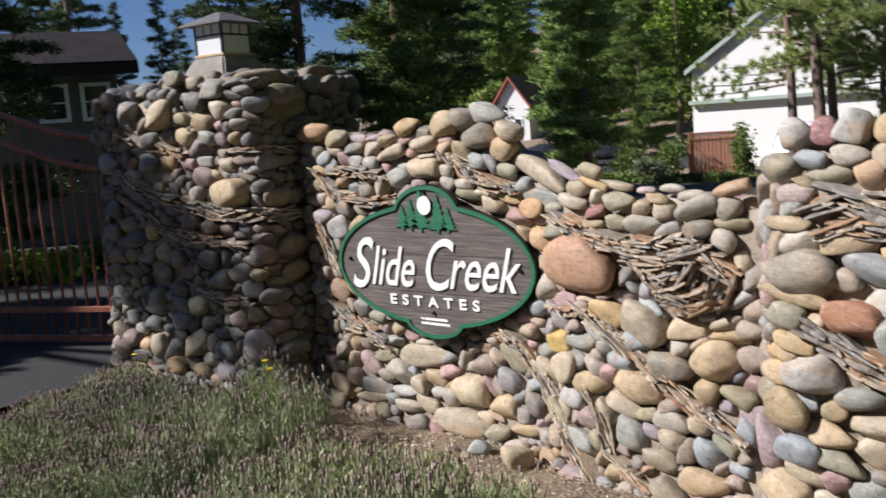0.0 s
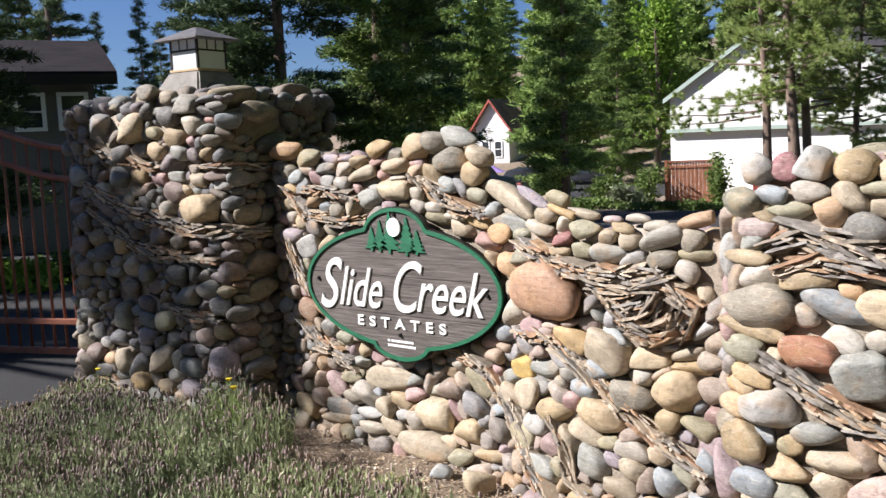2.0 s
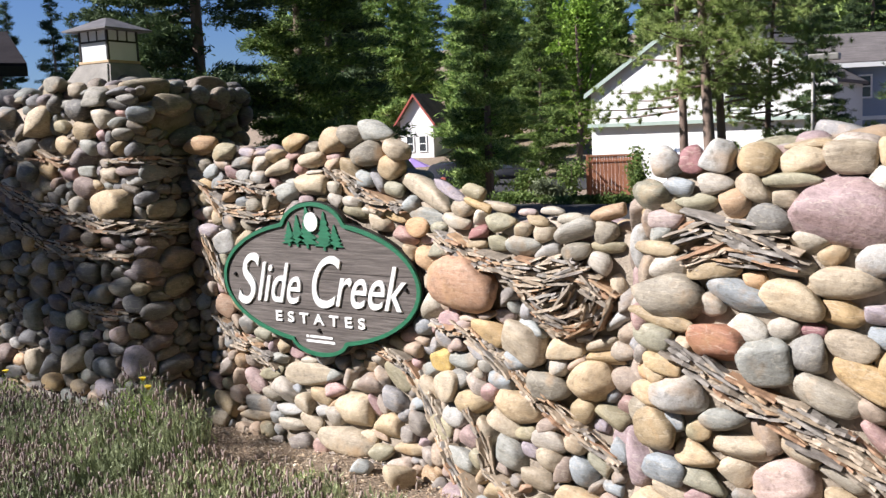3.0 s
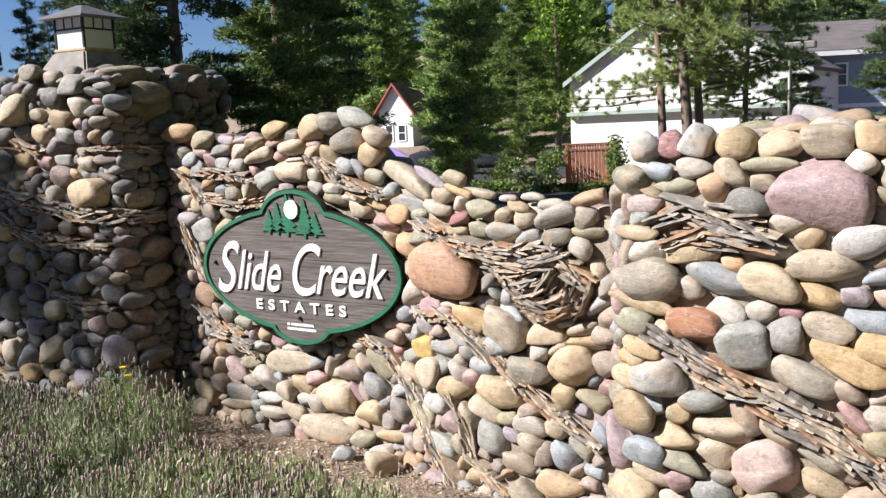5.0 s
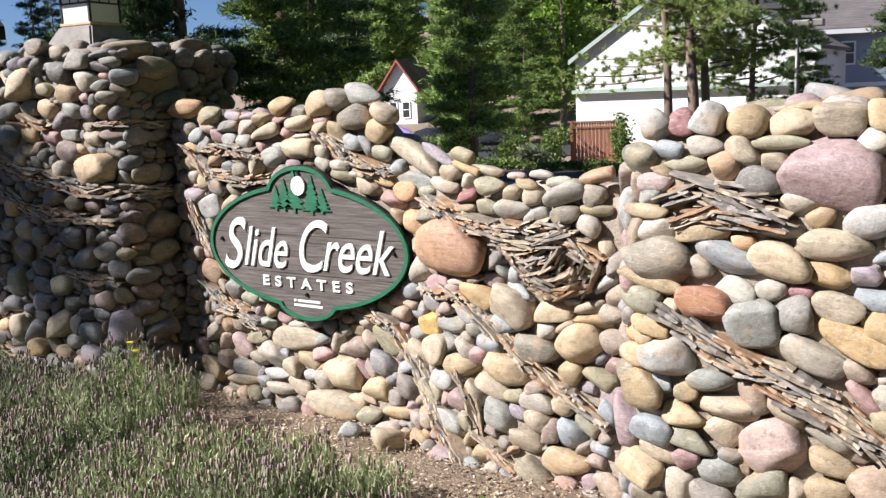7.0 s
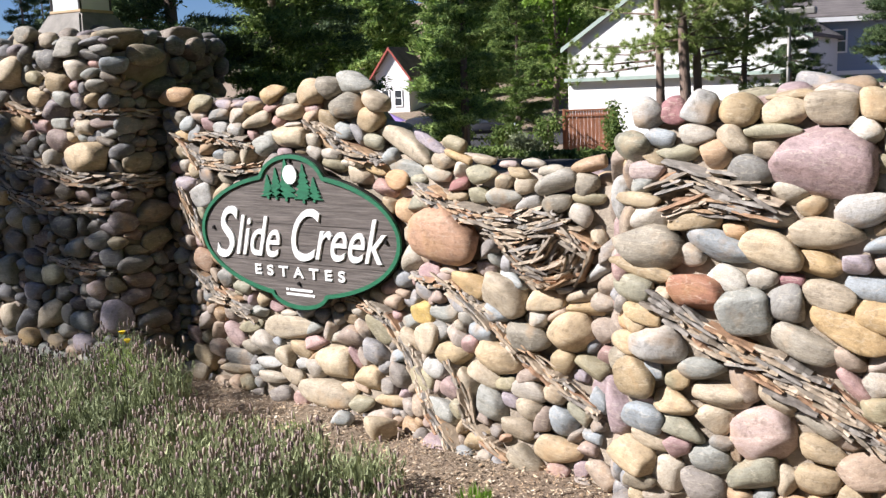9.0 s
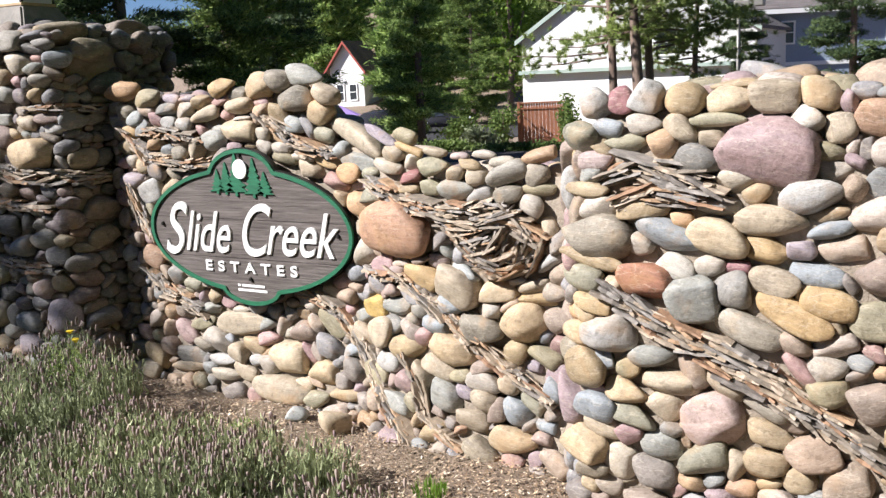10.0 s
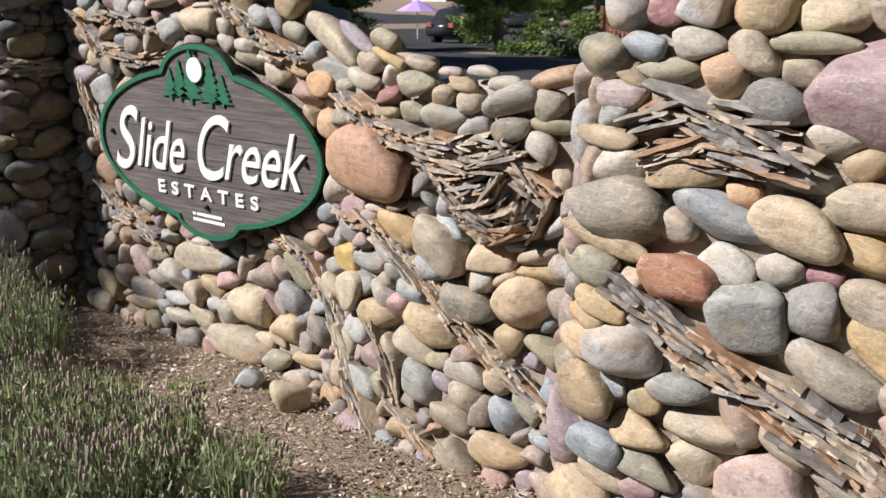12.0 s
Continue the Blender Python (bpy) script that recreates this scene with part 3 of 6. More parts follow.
# below the nest
MAIN_KEYS += [
    (1.3, 0.91, 0.048, 0.029, -36, "blue"), (1.81, 1.04, 0.041, 0.032, -67, "cream"), (0.9, 0.81, 0.079, 0.04, 15, "rose"), (1, 0.78, 0.06, 0.034, 13, "purple"), (1.16, 0.78, 0.104, 0.058, -3, "ochre"),
    (1.25, 0.86, 0.053, 0.038, 13, "purple"), (1.39, 0.81, 0.075, 0.043, -17, "blue"), (1.36, 0.76, 0.112, 0.082, -20, "cream"), (1.56, 0.75, 0.099, 0.044, 7, "tan"), (1.73, 0.79, 0.076, 0.03, 19, "tan"),
    (1.74, 0.73, 0.084, 0.029, -2, "ochre"), (1.32, 0.67, 0.068, 0.043, -19, "blue"), (1.51, 0.66, 0.06, 0.045, 6, "pale"), (1.48, 0.58, 0.111, 0.073, -15, "grey"), (1.68, 0.62, 0.098, 0.08, 42, "tan"),
    (0.98, 0.62, 0.105, 0.04, 7, "blue"), (0.82, 0.59, 0.097, 0.048, 15, "yellow"),
]
# under the second slate band
MAIN_KEYS += [
    (0.6, 0.53, 0.063, 0.037, 14, "rose"), (0.72, 0.52, 0.068, 0.039, 12, "blue"), (1.14, 0.62, 0.056, 0.036, 18, "grey"), (1.07, 0.56, 0.054, 0.036, 21, "pale"), (1.23, 0.57, 0.071, 0.047, -3, "blue"),
    (1.16, 0.5, 0.05, 0.039, 12, "rose"), (0.95, 0.52, 0.063, 0.052, 13, "grey"), (0.88, 0.47, 0.114, 0.073, 14, "tan"), (0.7, 0.43, 0.111, 0.054, -23, "tan"), (1.05, 0.43, 0.107, 0.057, 11, "ochre"),
    (1.32, 0.46, 0.127, 0.071, -2, "tan"), (1.24, 0.37, 0.091, 0.051, -32, "tan"), (1.36, 0.35, 0.051, 0.032, 14, "olive"), (1.64, 0.49, 0.061, 0.05, 26, "ochre"), (1.77, 0.49, 0.079, 0.044, -29, "olive"),
    (0.64, 0.34, 0.07, 0.039, 11, "blue"), (0.83, 0.26, 0.101, 0.063, -9, "olive"), (1.8, 0.89, 0.063, 0.03, 31, "pale"),
]
# under the sign
MAIN_KEYS += [
    (-0.15, 0.39, 0.214, 0.066, 3, "tan"), (-0.34, 0.28, 0.113, 0.056, -27, "cream"), (0.03, 0.4, 0.065, 0.037, 2, "blue"), (0.04, 0.32, 0.091, 0.043, 2, "rose"), (0.19, 0.37, 0.088, 0.034, 1, "pale"),
    (0.21, 0.23, 0.133, 0.09, 10, "tan"), (0.32, 0.28, 0.073, 0.033, -50, "rose"), (0.43, 0.19, 0.086, 0.058, -7, "tan"), (0.17, 0.08, 0.196, 0.066, -5, "tan"), (0.3, 0.11, 0.07, 0.04, 10, "cream"),
    (0.41, 0.06, 0.089, 0.047, 9, "olive"), (0.58, 0.1, 0.103, 0.037, 2, "tan"), (0.49, 0.45, 0.107, 0.057, -30, "olive"), (0.49, 0.53, 0.069, 0.049, -31, "blue"), (0.36, 0.54, 0.053, 0.046, 1, "cream"),
    (0.49, 0.62, 0.063, 0.047, -8, "tan"), (0.39, 0.61, 0.048, 0.032, 15, "grey"), (0.28, 0.59, 0.069, 0.024, 14, "rose"),
]
# by the shaded foot
MAIN_KEYS += [
    (-0.26, 0.49, 0.064, 0.036, 1, "rose"), (-0.15, 0.46, 0.067, 0.026, 1, "pale"), (-0.39, 0.45, 0.07, 0.029, -2, "blue"), (-0.46, 0.35, 0.101, 0.035, 15, "olive"), (-0.35, 0.53, 0.063, 0.049, 31, "tan"),
    (-0.5, 0.58, 0.08, 0.041, -1, "olive"), (-0.63, 0.63, 0.065, 0.051, 27, "grey"), (-0.54, 0.17, 0.109, 0.045, -3, "grey"), (-0.43, 0.24, 0.072, 0.045, -8, "grey"), (-0.3, 0.17, 0.106, 0.031, 4, "pale"),
    (-0.57, 0.1, 0.13, 0.034, 1, "tan"), (-0.81, 0.13, 0.105, 0.06, -36, "ochre"), (-0.87, 0.05, 0.099, 0.057, 1, "tan"), (-0.05, 0.28, 0.08, 0.044, -5, "tan"), (-0.16, 0.22, 0.068, 0.051, -7, "cream"),
    (-0.03, 0.2, 0.058, 0.03, 8, "pale"), (-0.11, 0.13, 0.08, 0.046, -22, "tan"),
]
# along the foot
MAIN_KEYS += [
    (-0.26, 0.1, 0.105, 0.03, 4, "pale"), (0.07, 0.19, 0.071, 0.047, 10, "cream"), (0.93, 0.36, 0.085, 0.049, 4, "pale"), (1.15, 0.33, 0.065, 0.042, -39, "tan"), (1.49, 0.34, 0.085, 0.049, 3, "cream"),
    (1.61, 0.35, 0.055, 0.039, -23, "tan"), (1.72, 0.43, 0.039, 0.031, -22, "purple"), (1.82, 0.35, 0.065, 0.04, -37, "blue"), (1.01, 0.16, 0.102, 0.053, -20, "blue"), (1.28, 0.25, 0.093, 0.057, -22, "blue"),
    (1.39, 0.28, 0.057, 0.033, -28, "purple"), (1.49, 0.26, 0.063, 0.048, -6, "tan"), (1.43, 0.17, 0.082, 0.046, -3, "tan"), (1.64, 0.23, 0.074, 0.059, -20, "blue"), (1.72, 0.27, 0.068, 0.035, -26, "olive"),
    (1.64, 0.11, 0.109, 0.05, -6, "tan"), (1.23, 0.08, 0.074, 0.045, 6, "ochre"), (1.79, 0.19, 0.052, 0.029, -2, "blue"),
]


def sign_zone(S, Z):
    return (((S - 0.01) / 0.665) ** 2 + ((Z - 0.92) / 0.325) ** 2 > 1) & ((S / 0.21) ** 2 + ((Z - 1.19) / 0.14) ** 2 > 1)


stone_rng = random.Random(5)
main_ovals = pack(-1.08, 2.1, -0.05, 1.75, lambda S, Z: (Z < np.interp(S, *zip(*TOP)) - 0.04) & sign_zone(S, Z), MAIN_KEYS, [(l, w * 0.93) for l, w in MAIN_BANDS], 430, 3, 1.2, 0.45)
main_ovals = MAIN_KEYS + sorted(main_ovals, key=lambda o: abs(o[0] - 1.2) + 0.3 * abs(o[1] - 0.8))
lay(garden_wall, main_face, main_ovals, stone_rng, 295, (0.45, 0.65), 0.16)
lay(garden_wall, top_face(main_top, main_face, 0.28), pack(-1.0, 2.1, 0.04, 0.28, lambda S, Z: S > -9, [], [], 80, 8, 1.2), stone_rng, 0)
left_over = [300]
for line, w in MAIN_BANDS:
    slates(garden_wall, main_face, line, w, stone_rng, 0.10, 0.0056, left_over)

# the block at the wall's nearer end
RTOP = [(1.9, 1.45), (2.06, 1.55), (2.23, 1.58), (2.36, 1.60), (2.51, 1.62), (2.63, 1.66), (2.77, 1.63), (2.9, 1.63), (3.6, 1.62)]
R0, R1, RY = 2.03, 3.35, -0.64


def right_face(s, z):
    """Runs along the end facing the sign, round the corner and along the front."""
    lean = 0.10 * max(0.0, z - 0.9) / 0.7
    turn = 0.16
    if s < R0 - turn:
        return Vector((R0, RY + turn + (R0 - turn - s) + lean, z)), Vector((0, -1, 0)), Vector((-1, 0, 0))
    if s < R0 + turn:
        a = (s - R0 + turn) / (2 * turn) * math.pi / 2
        return (Vector((R0 + turn - turn * math.cos(a), RY + turn - turn * math.sin(a) + lean, z)), Vector((math.sin(a), -math.cos(a), 0)), Vector((-math.cos(a), -math.sin(a), 0)))
    return Vector((s, RY + lean, z)), Vector((1, 0, 0)), Vector((0, -1, 0))


right_top = lambda s: smooth_curve(RTOP, s) - 0.06
end_block = thing("wall_end_block", "broad river-stone end block with large pink boulder", "stone pillar", kind="structure")
core(end_block, right_face, right_top, 1.55, R1, 0.55, 60, lambda s: Vector((min(max(s, R0 + 0.2), R1), 0.0, 0)))
RIGHT_BANDS = [([(2.24, 0.90), (2.42, 0.80), (2.60, 0.73), (2.77, 0.65), (2.98, 0.52), (3.1, 0.44)], 0.055), ([(2.22, 1.30), (2.30, 1.33), (2.40, 1.31), (2.57, 1.26)], 0.05), ([(2.24, 1.22), (2.37, 1.25), (2.56, 1.22)], 0.04)]
RIGHT_KEYS = []
# top courses
RIGHT_KEYS += [
    (2.14, 1.54, 0.059, 0.053, -5, "pale"), (2.24, 1.55, 0.047, 0.043, -74, "maroon"), (2.34, 1.56, 0.058, 0.051, -15, "pale"), (2.47, 1.55, 0.066, 0.052, -8, "ochre"), (2.61, 1.54, 0.078, 0.044, -3, "tan"),
    (2.75, 1.55, 0.075, 0.048, 1, "tan"), (2.89, 1.55, 0.066, 0.049, -7, "tan"), (2.06, 1.43, 0.08, 0.052, 4, "olive"), (2.21, 1.46, 0.061, 0.032, -5, "blue"), (2.33, 1.47, 0.063, 0.035, -2, "cream"),
    (2.26, 1.41, 0.078, 0.028, 4, "olive"), (2.39, 1.41, 0.055, 0.048, -6, "orange"), (2.46, 1.45, 0.062, 0.036, -48, "tan"), (2.58, 1.48, 0.093, 0.023, 4, "olive"), (2.56, 1.42, 0.044, 0.029, -2, "cream"),
    (2.52, 1.35, 0.073, 0.047, -20, "grey"), (2.74, 1.38, 0.148, 0.102, -18, "mauve"), (2.85, 1.47, 0.053, 0.045, -9, "pale"),
]
# round the upper slates
RIGHT_KEYS += [
    (2.94, 1.45, 0.05, 0.045, -75, "tan"), (2.9, 1.38, 0.063, 0.026, -6, "olive"), (2.93, 1.32, 0.062, 0.031, 1, "cream"), (2.14, 1.35, 0.067, 0.033, 1, "purple"), (1.97, 1.37, 0.045, 0.028, -25, "ochre"),
    (1.97, 1.24, 0.077, 0.048, 82, "pale"), (2.12, 1.3, 0.052, 0.036, 2, "blue"), (2.16, 1.19, 0.078, 0.045, 0, "cream"), (2.34, 1.19, 0.089, 0.039, 2, "ochre"), (2.64, 1.29, 0.062, 0.04, 0, "pale"),
    (2.71, 1.25, 0.05, 0.038, 12, "tan"), (2.87, 1.24, 0.095, 0.05, 12, "pale"), (2.59, 1.21, 0.067, 0.03, 2, "grey"), (2.47, 1.16, 0.044, 0.031, -16, "orange"), (2.16, 1.09, 0.139, 0.077, 0, "grey"),
    (2.43, 1.11, 0.112, 0.044, -17, "blue"), (2.33, 1.07, 0.051, 0.036, -24, "cream"),
]
# middle courses
RIGHT_KEYS += [
    (2.6, 1.1, 0.101, 0.059, -7, "tan"), (2.75, 1.16, 0.11, 0.05, -3, "tan"), (2.74, 1.07, 0.074, 0.04, -23, "ochre"), (2.85, 1.08, 0.043, 0.029, 0, "purple"), (2.93, 1.14, 0.07, 0.027, 9, "blue"),
    (2.66, 1.01, 0.045, 0.025, 5, "maroon"), (2.57, 1.01, 0.054, 0.034, 4, "cream"), (2.46, 1, 0.068, 0.046, -20, "pale"), (2.37, 0.95, 0.104, 0.06, -14, "rust"), (2.14, 1.01, 0.122, 0.027, -10, "ochre"),
    (2.1, 0.94, 0.08, 0.046, 3, "olive"), (2.24, 0.92, 0.044, 0.036, 21, "pale"), (2.16, 0.86, 0.071, 0.031, -8, "ochre"), (2.52, 0.9, 0.081, 0.068, 13, "blue"), (2.65, 0.94, 0.065, 0.059, 65, "grey"),
    (2.77, 0.97, 0.079, 0.045, -11, "tan"), (2.83, 0.87, 0.121, 0.047, -25, "ochre"), (2.7, 0.81, 0.11, 0.047, -21, "pale"),
]
# beside the long slate band
RIGHT_KEYS += [
    (2.94, 0.93, 0.08, 0.049, -11, "ochre"), (2.9, 1.01, 0.079, 0.038, -7, "blue"), (2.23, 0.76, 0.103, 0.066, -3, "pale"), (2.38, 0.69, 0.081, 0.037, 4, "blue"), (2.07, 0.74, 0.076, 0.044, 5, "tan"),
    (2.13, 0.62, 0.084, 0.079, 21, "ochre"), (2.21, 0.67, 0.046, 0.035, -63, "blue"), (2.3, 0.64, 0.049, 0.038, 36, "olive"), (2.86, 0.7, 0.065, 0.027, -44, "rose"), (2.03, 0.81, 0.038, 0.036, 16, "orange"),
    (2.45, 0.61, 0.097, 0.042, 2, "tan"), (2.29, 0.55, 0.076, 0.042, -14, "tan"), (2.43, 0.52, 0.062, 0.052, 41, "tan"), (2.6, 0.5, 0.108, 0.091, 12, "blush"), (2.17, 0.48, 0.088, 0.052, 0, "blue"),
    (2.31, 0.47, 0.092, 0.04, -28, "olive"), (2.3, 0.41, 0.046, 0.037, 31, "rose"),
]
# foot
RIGHT_KEYS += [
    (2.22, 0.41, 0.087, 0.04, -25, "tan"), (2.12, 0.34, 0.092, 0.055, -18, "tan"), (2.27, 0.3, 0.067, 0.06, 52, "cream"), (2.41, 0.37, 0.07, 0.053, 14, "blue"), (2.45, 0.44, 0.04, 0.031, 0, "grey"),
    (2.55, 0.35, 0.09, 0.056, 18, "olive"), (2.76, 0.56, 0.074, 0.033, -25, "pale"), (2.77, 0.47, 0.082, 0.039, -18, "tan"), (2.76, 0.37, 0.072, 0.046, 6, "tan"), (2.94, 0.63, 0.065, 0.048, 18, "olive"),
    (2.94, 0.71, 0.059, 0.042, -7, "cream"), (2.63, 0.62, 0.068, 0.036, -24, "tan"), (2.66, 0.34, 0.05, 0.041, 62, "cream"),
]
right_ovals = pack(1.62, R1, -0.05, 1.70, lambda S, Z: Z < np.interp(S, *zip(*RTOP)) - 0.045, RIGHT_KEYS, [(l, w * 0.93) for l, w in RIGHT_BANDS], 330, 21, 1.2, 0.45)
lay(end_block, right_face, RIGHT_KEYS + sorted(right_ovals, key=lambda o: -o[1]), stone_rng, 290, (0.42, 0.6), 0.14)
lay(end_block, top_face(right_top, right_face, 0.6), pack(2.1, R1, 0.05, 0.6, lambda S, Z: S > -9, [], [], 55, 22, 1.1), stone_rng, 0)
left_over = [300]
for line, w in RIGHT_BANDS:
    slates(end_block, right_face, line, w, stone_rng, 0.115, 0.0060 if w > 0.05 else 0.0055, left_over)

# the gate pillar
PC, PA, PB, PN = Vector((-2.10, 0.315, 0)), 0.967, 0.507, 6.0
SWELL = [(0, 0.08), (0.5, 0.02), (1.2, 0.0), (1.6, -0.03), (1.95, 0.0)]
_ring = []
for i in range(721):
    a = math.tau * i / 720 + math.pi                     # starts at the far side, runs along the front
    c, s_ = math.cos(a), math.sin(a)
    _ring.append(PC + Vector((math.copysign(abs(c) ** (2 / PN), c) * PA, math.copysign(abs(s_) ** (2 / PN), s_) * PB, 0)))
_arc = np.concatenate([[0], np.cumsum([(b - a).length for a, b in zip(_ring, _ring[1:])])])
_px, _py = np.array([p.x for p in _ring]), np.array([p.y for p in _ring])
PERIM = float(_arc[-1])


def pillar_face(s, z):
    p = Vector((float(np.interp(s, _arc, _px)), float(np.interp(s, _arc, _py)), z))
    q = Vector((float(np.interp(s + 0.03, _arc, _px)), float(np.interp(s + 0.03, _arc, _py)), z))
    r = Vector((float(np.interp(s - 0.03, _arc, _px)), float(np.interp(s - 0.03, _arc, _py)), z))
    t = (q - r).normalized()
    n = Vector((t.y, -t.x, 0))
    return p + n * smooth_curve(SWELL, z), t, n


pillar_top = lambda s: 2.0 + 0.04 * math.sin(s * 5)
gate_pillar = thing("gate_pillar", "massive rounded river-stone gate pillar, partly in tree shade", "stone pillar", kind="structure")
core(gate_pillar, pillar_face, pillar_top, 0.0, PERIM, 0.5, 96, lambda s: PC + Vector((0.001 * math.cos(s), 0.001 * math.sin(s), 0)), 0.022)
at = lambda x: float(np.interp(x, _px[:361], _arc[:361]))       # along the front, by x
LEFT_BANDS = [([(at(-2.67), 1.50), (at(-2.13), 1.31), (at(-1.52), 1.22), (at(-0.98), 1.18)], 0.05), ([(at(-2.7), 1.34), (at(-2.1), 1.08), (at(-1.31), 1.02)], 0.04), ([(at(-2.6), 1.76), (at(-2.23), 1.66), (at(-1.84), 1.60)], 0.035),
              ([(at(-1.45), 1.60), (at(-1.0), 1.57)], 0.025), ([(at(-1.75), 0.71), (at(-1.3), 0.66)], 0.04), ([(at(-2.5), 0.15), (at(-2.0), 0.09)], 0.05)]
LEFT_KEYS = []
# upper front
LEFT_KEYS += [
    (1.41, 1.85, 0.112, 0.094, 6, "tan"), (1.84, 1.78, 0.1105, 0.065, 4, "ochre"), (1.61, 1.7, 0.0935, 0.055, -5, "tan"), (1.62, 1.81, 0.07, 0.041, 2, "olive"), (2.03, 1.85, 0.082, 0.055, 11, "cream"),
    (1.98, 1.97, 0.0969, 0.057, 0, "grey"), (2.2, 1.95, 0.07, 0.033, -3, "grey"), (2.28, 1.86, 0.0782, 0.046, -1, "blue"), (2.15, 1.87, 0.053, 0.03, 0, "rose"), (2.13, 1.82, 0.07, 0.036, 9, "blue"),
    (2.16, 1.75, 0.07, 0.04, 8, "grey"), (1.99, 1.75, 0.047, 0.036, 14, "rose"), (1.87, 1.68, 0.0765, 0.045, 2, "blue"), (2.12, 1.67, 0.058, 0.046, 31, "ochre"), (1.59, 2.06, 0.0867, 0.051, -3, "grey"),
    (1.78, 2.03, 0.07, 0.041, 3, "tan"), (1.68, 1.95, 0.07, 0.028, 0, "grey"), (2.05, 1.33, 0.1598, 0.094, 0, "tan"),
]
# middle front
LEFT_KEYS += [
    (2.22, 1.48, 0.0731, 0.043, -5, "pale"), (2.02, 1.51, 0.0867, 0.051, 0, "tan"), (1.4, 1.55, 0.1105, 0.065, 1, "ochre"), (0.65, 1.54, 0.119, 0.07, -1, "blue"), (1.23, 1.7, 0.094, 0.056, 10, "grey"),
    (1.81, 1.54, 0.07, 0.034, -1, "blue"), (1.62, 1.52, 0.085, 0.05, 0, "rose"), (1.87, 1.45, 0.07, 0.031, -6, "tan"), (1.73, 1.33, 0.082, 0.055, 5, "pale"), (0.97, 1.45, 0.0969, 0.057, 1, "pale"),
    (1.29, 1.39, 0.0748, 0.044, 0, "tan"), (1.18, 1.09, 0.0952, 0.056, 6, "ochre"), (1.29, 0.95, 0.085, 0.066, 15, "pale"), (2.06, 0.84, 0.1003, 0.059, 5, "grey"), (2.16, 0.38, 0.113, 0.101, 57, "purple"),
    (1.6, 0.36, 0.129, 0.085, 13, "tan"), (1.14, 0.31, 0.113, 0.084, 26, "tan"), (1.44, 0.49, 0.1003, 0.059, 8, "purple"),
]
# foot
LEFT_KEYS += [
    (1.19, 0.62, 0.111, 0.092, 52, "blue"), (1.65, 0.62, 0.1037, 0.061, 10, "olive"), (1.92, 0.22, 0.0935, 0.055, -2, "purple"), (2.23, 0.24, 0.069, 0.04, 15, "pale"), (0.96, 0.3, 0.0765, 0.045, 9, "orange"),
    (0.95, 0.4, 0.0765, 0.045, 9, "pale"), (1.39, 0.19, 0.1003, 0.059, 8, "ochre"), (1.67, 0.19, 0.0867, 0.051, 1, "tan"), (2.03, 1.01, 0.07, 0.038, -1, "grey"), (1.56, 1.03, 0.085, 0.05, 4, "grey"),
    (1.75, 0.27, 0.0833, 0.049, 9, "pale"), (1.13, 0.21, 0.0748, 0.044, 7, "pale"), (0.58, 0.26, 0.083, 0.049, 46, "purple"), (1.11, 0.97, 0.0765, 0.045, 6, "grey"), (2.05, 0.55, 0.072, 0.056, 30, "purple"),
]
pillar_ovals = pack(0.10, 3.6, -0.05, 2.02, lambda S, Z: S > 0, LEFT_KEYS, [(l, w * 0.93) for l, w in LEFT_BANDS], 1050, 41, 1.5, 0.42)
pillar_ovals = LEFT_KEYS + sorted(pillar_ovals, key=lambda o: abs(o[0] - at(-1.6)))
lay(gate_pillar, pillar_face, pillar_ovals, stone_rng, 295, mat=PILLAR_SHADE_STONE)
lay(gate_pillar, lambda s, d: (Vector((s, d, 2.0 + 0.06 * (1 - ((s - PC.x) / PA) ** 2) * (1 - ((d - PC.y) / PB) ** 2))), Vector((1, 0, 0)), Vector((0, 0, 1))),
    pack(PC.x - PA, PC.x + PA, PC.y - PB, PC.y + PB, lambda S, Z: (np.abs(S - PC.x) / (PA - 0.03)) ** PN + (np.abs(Z - PC.y) / (PB - 0.03)) ** PN < 1, [], [], 130, 43, 1.0), stone_rng, 0, mat=PILLAR_SHADE_STONE)
left_over = [290]
for line, w in LEFT_BANDS:
    slates(gate_pillar, pillar_face, line, w, stone_rng, 0.11, 0.0075, left_over)

# ---- the sign ----
WOOD, nt, b = material("weathered_grey_wood", 0.8)
grain = noise_of(nt, 3.0, 8.0, 0.7, (1.2, 1.0, 26.0))
nt.links.new(mix(nt, 0.22, ramp(nt, grain, [(0.32, (0.025, 0.02, 0.018)), (0.5, (0.11, 0.092, 0.083)), (0.68, (0.21, 0.18, 0.165))]),
                 ramp(nt, noise_of(nt, 2.0, 3.0), [(0.3, (0.07, 0.058, 0.052)), (0.7, (0.14, 0.115, 0.10))])), b.inputs["Base Color"])
bump(nt, b, grain, 0.9, 0.006)
GREEN = plain("green_paint", (0.018, 0.13, 0.065), 0.5, 0, 0.3, 14, 0.25, 0.002, (1, 1, 8))
WHITE = plain("white_paint", (0.82, 0.82, 0.80), 0.5, 0, 0.05, 20, 0.15, 0.002)
DARK = plain("dark_metal", (0.025, 0.023, 0.022), 0.5, 0.6, 0.2, 20, 0.1)


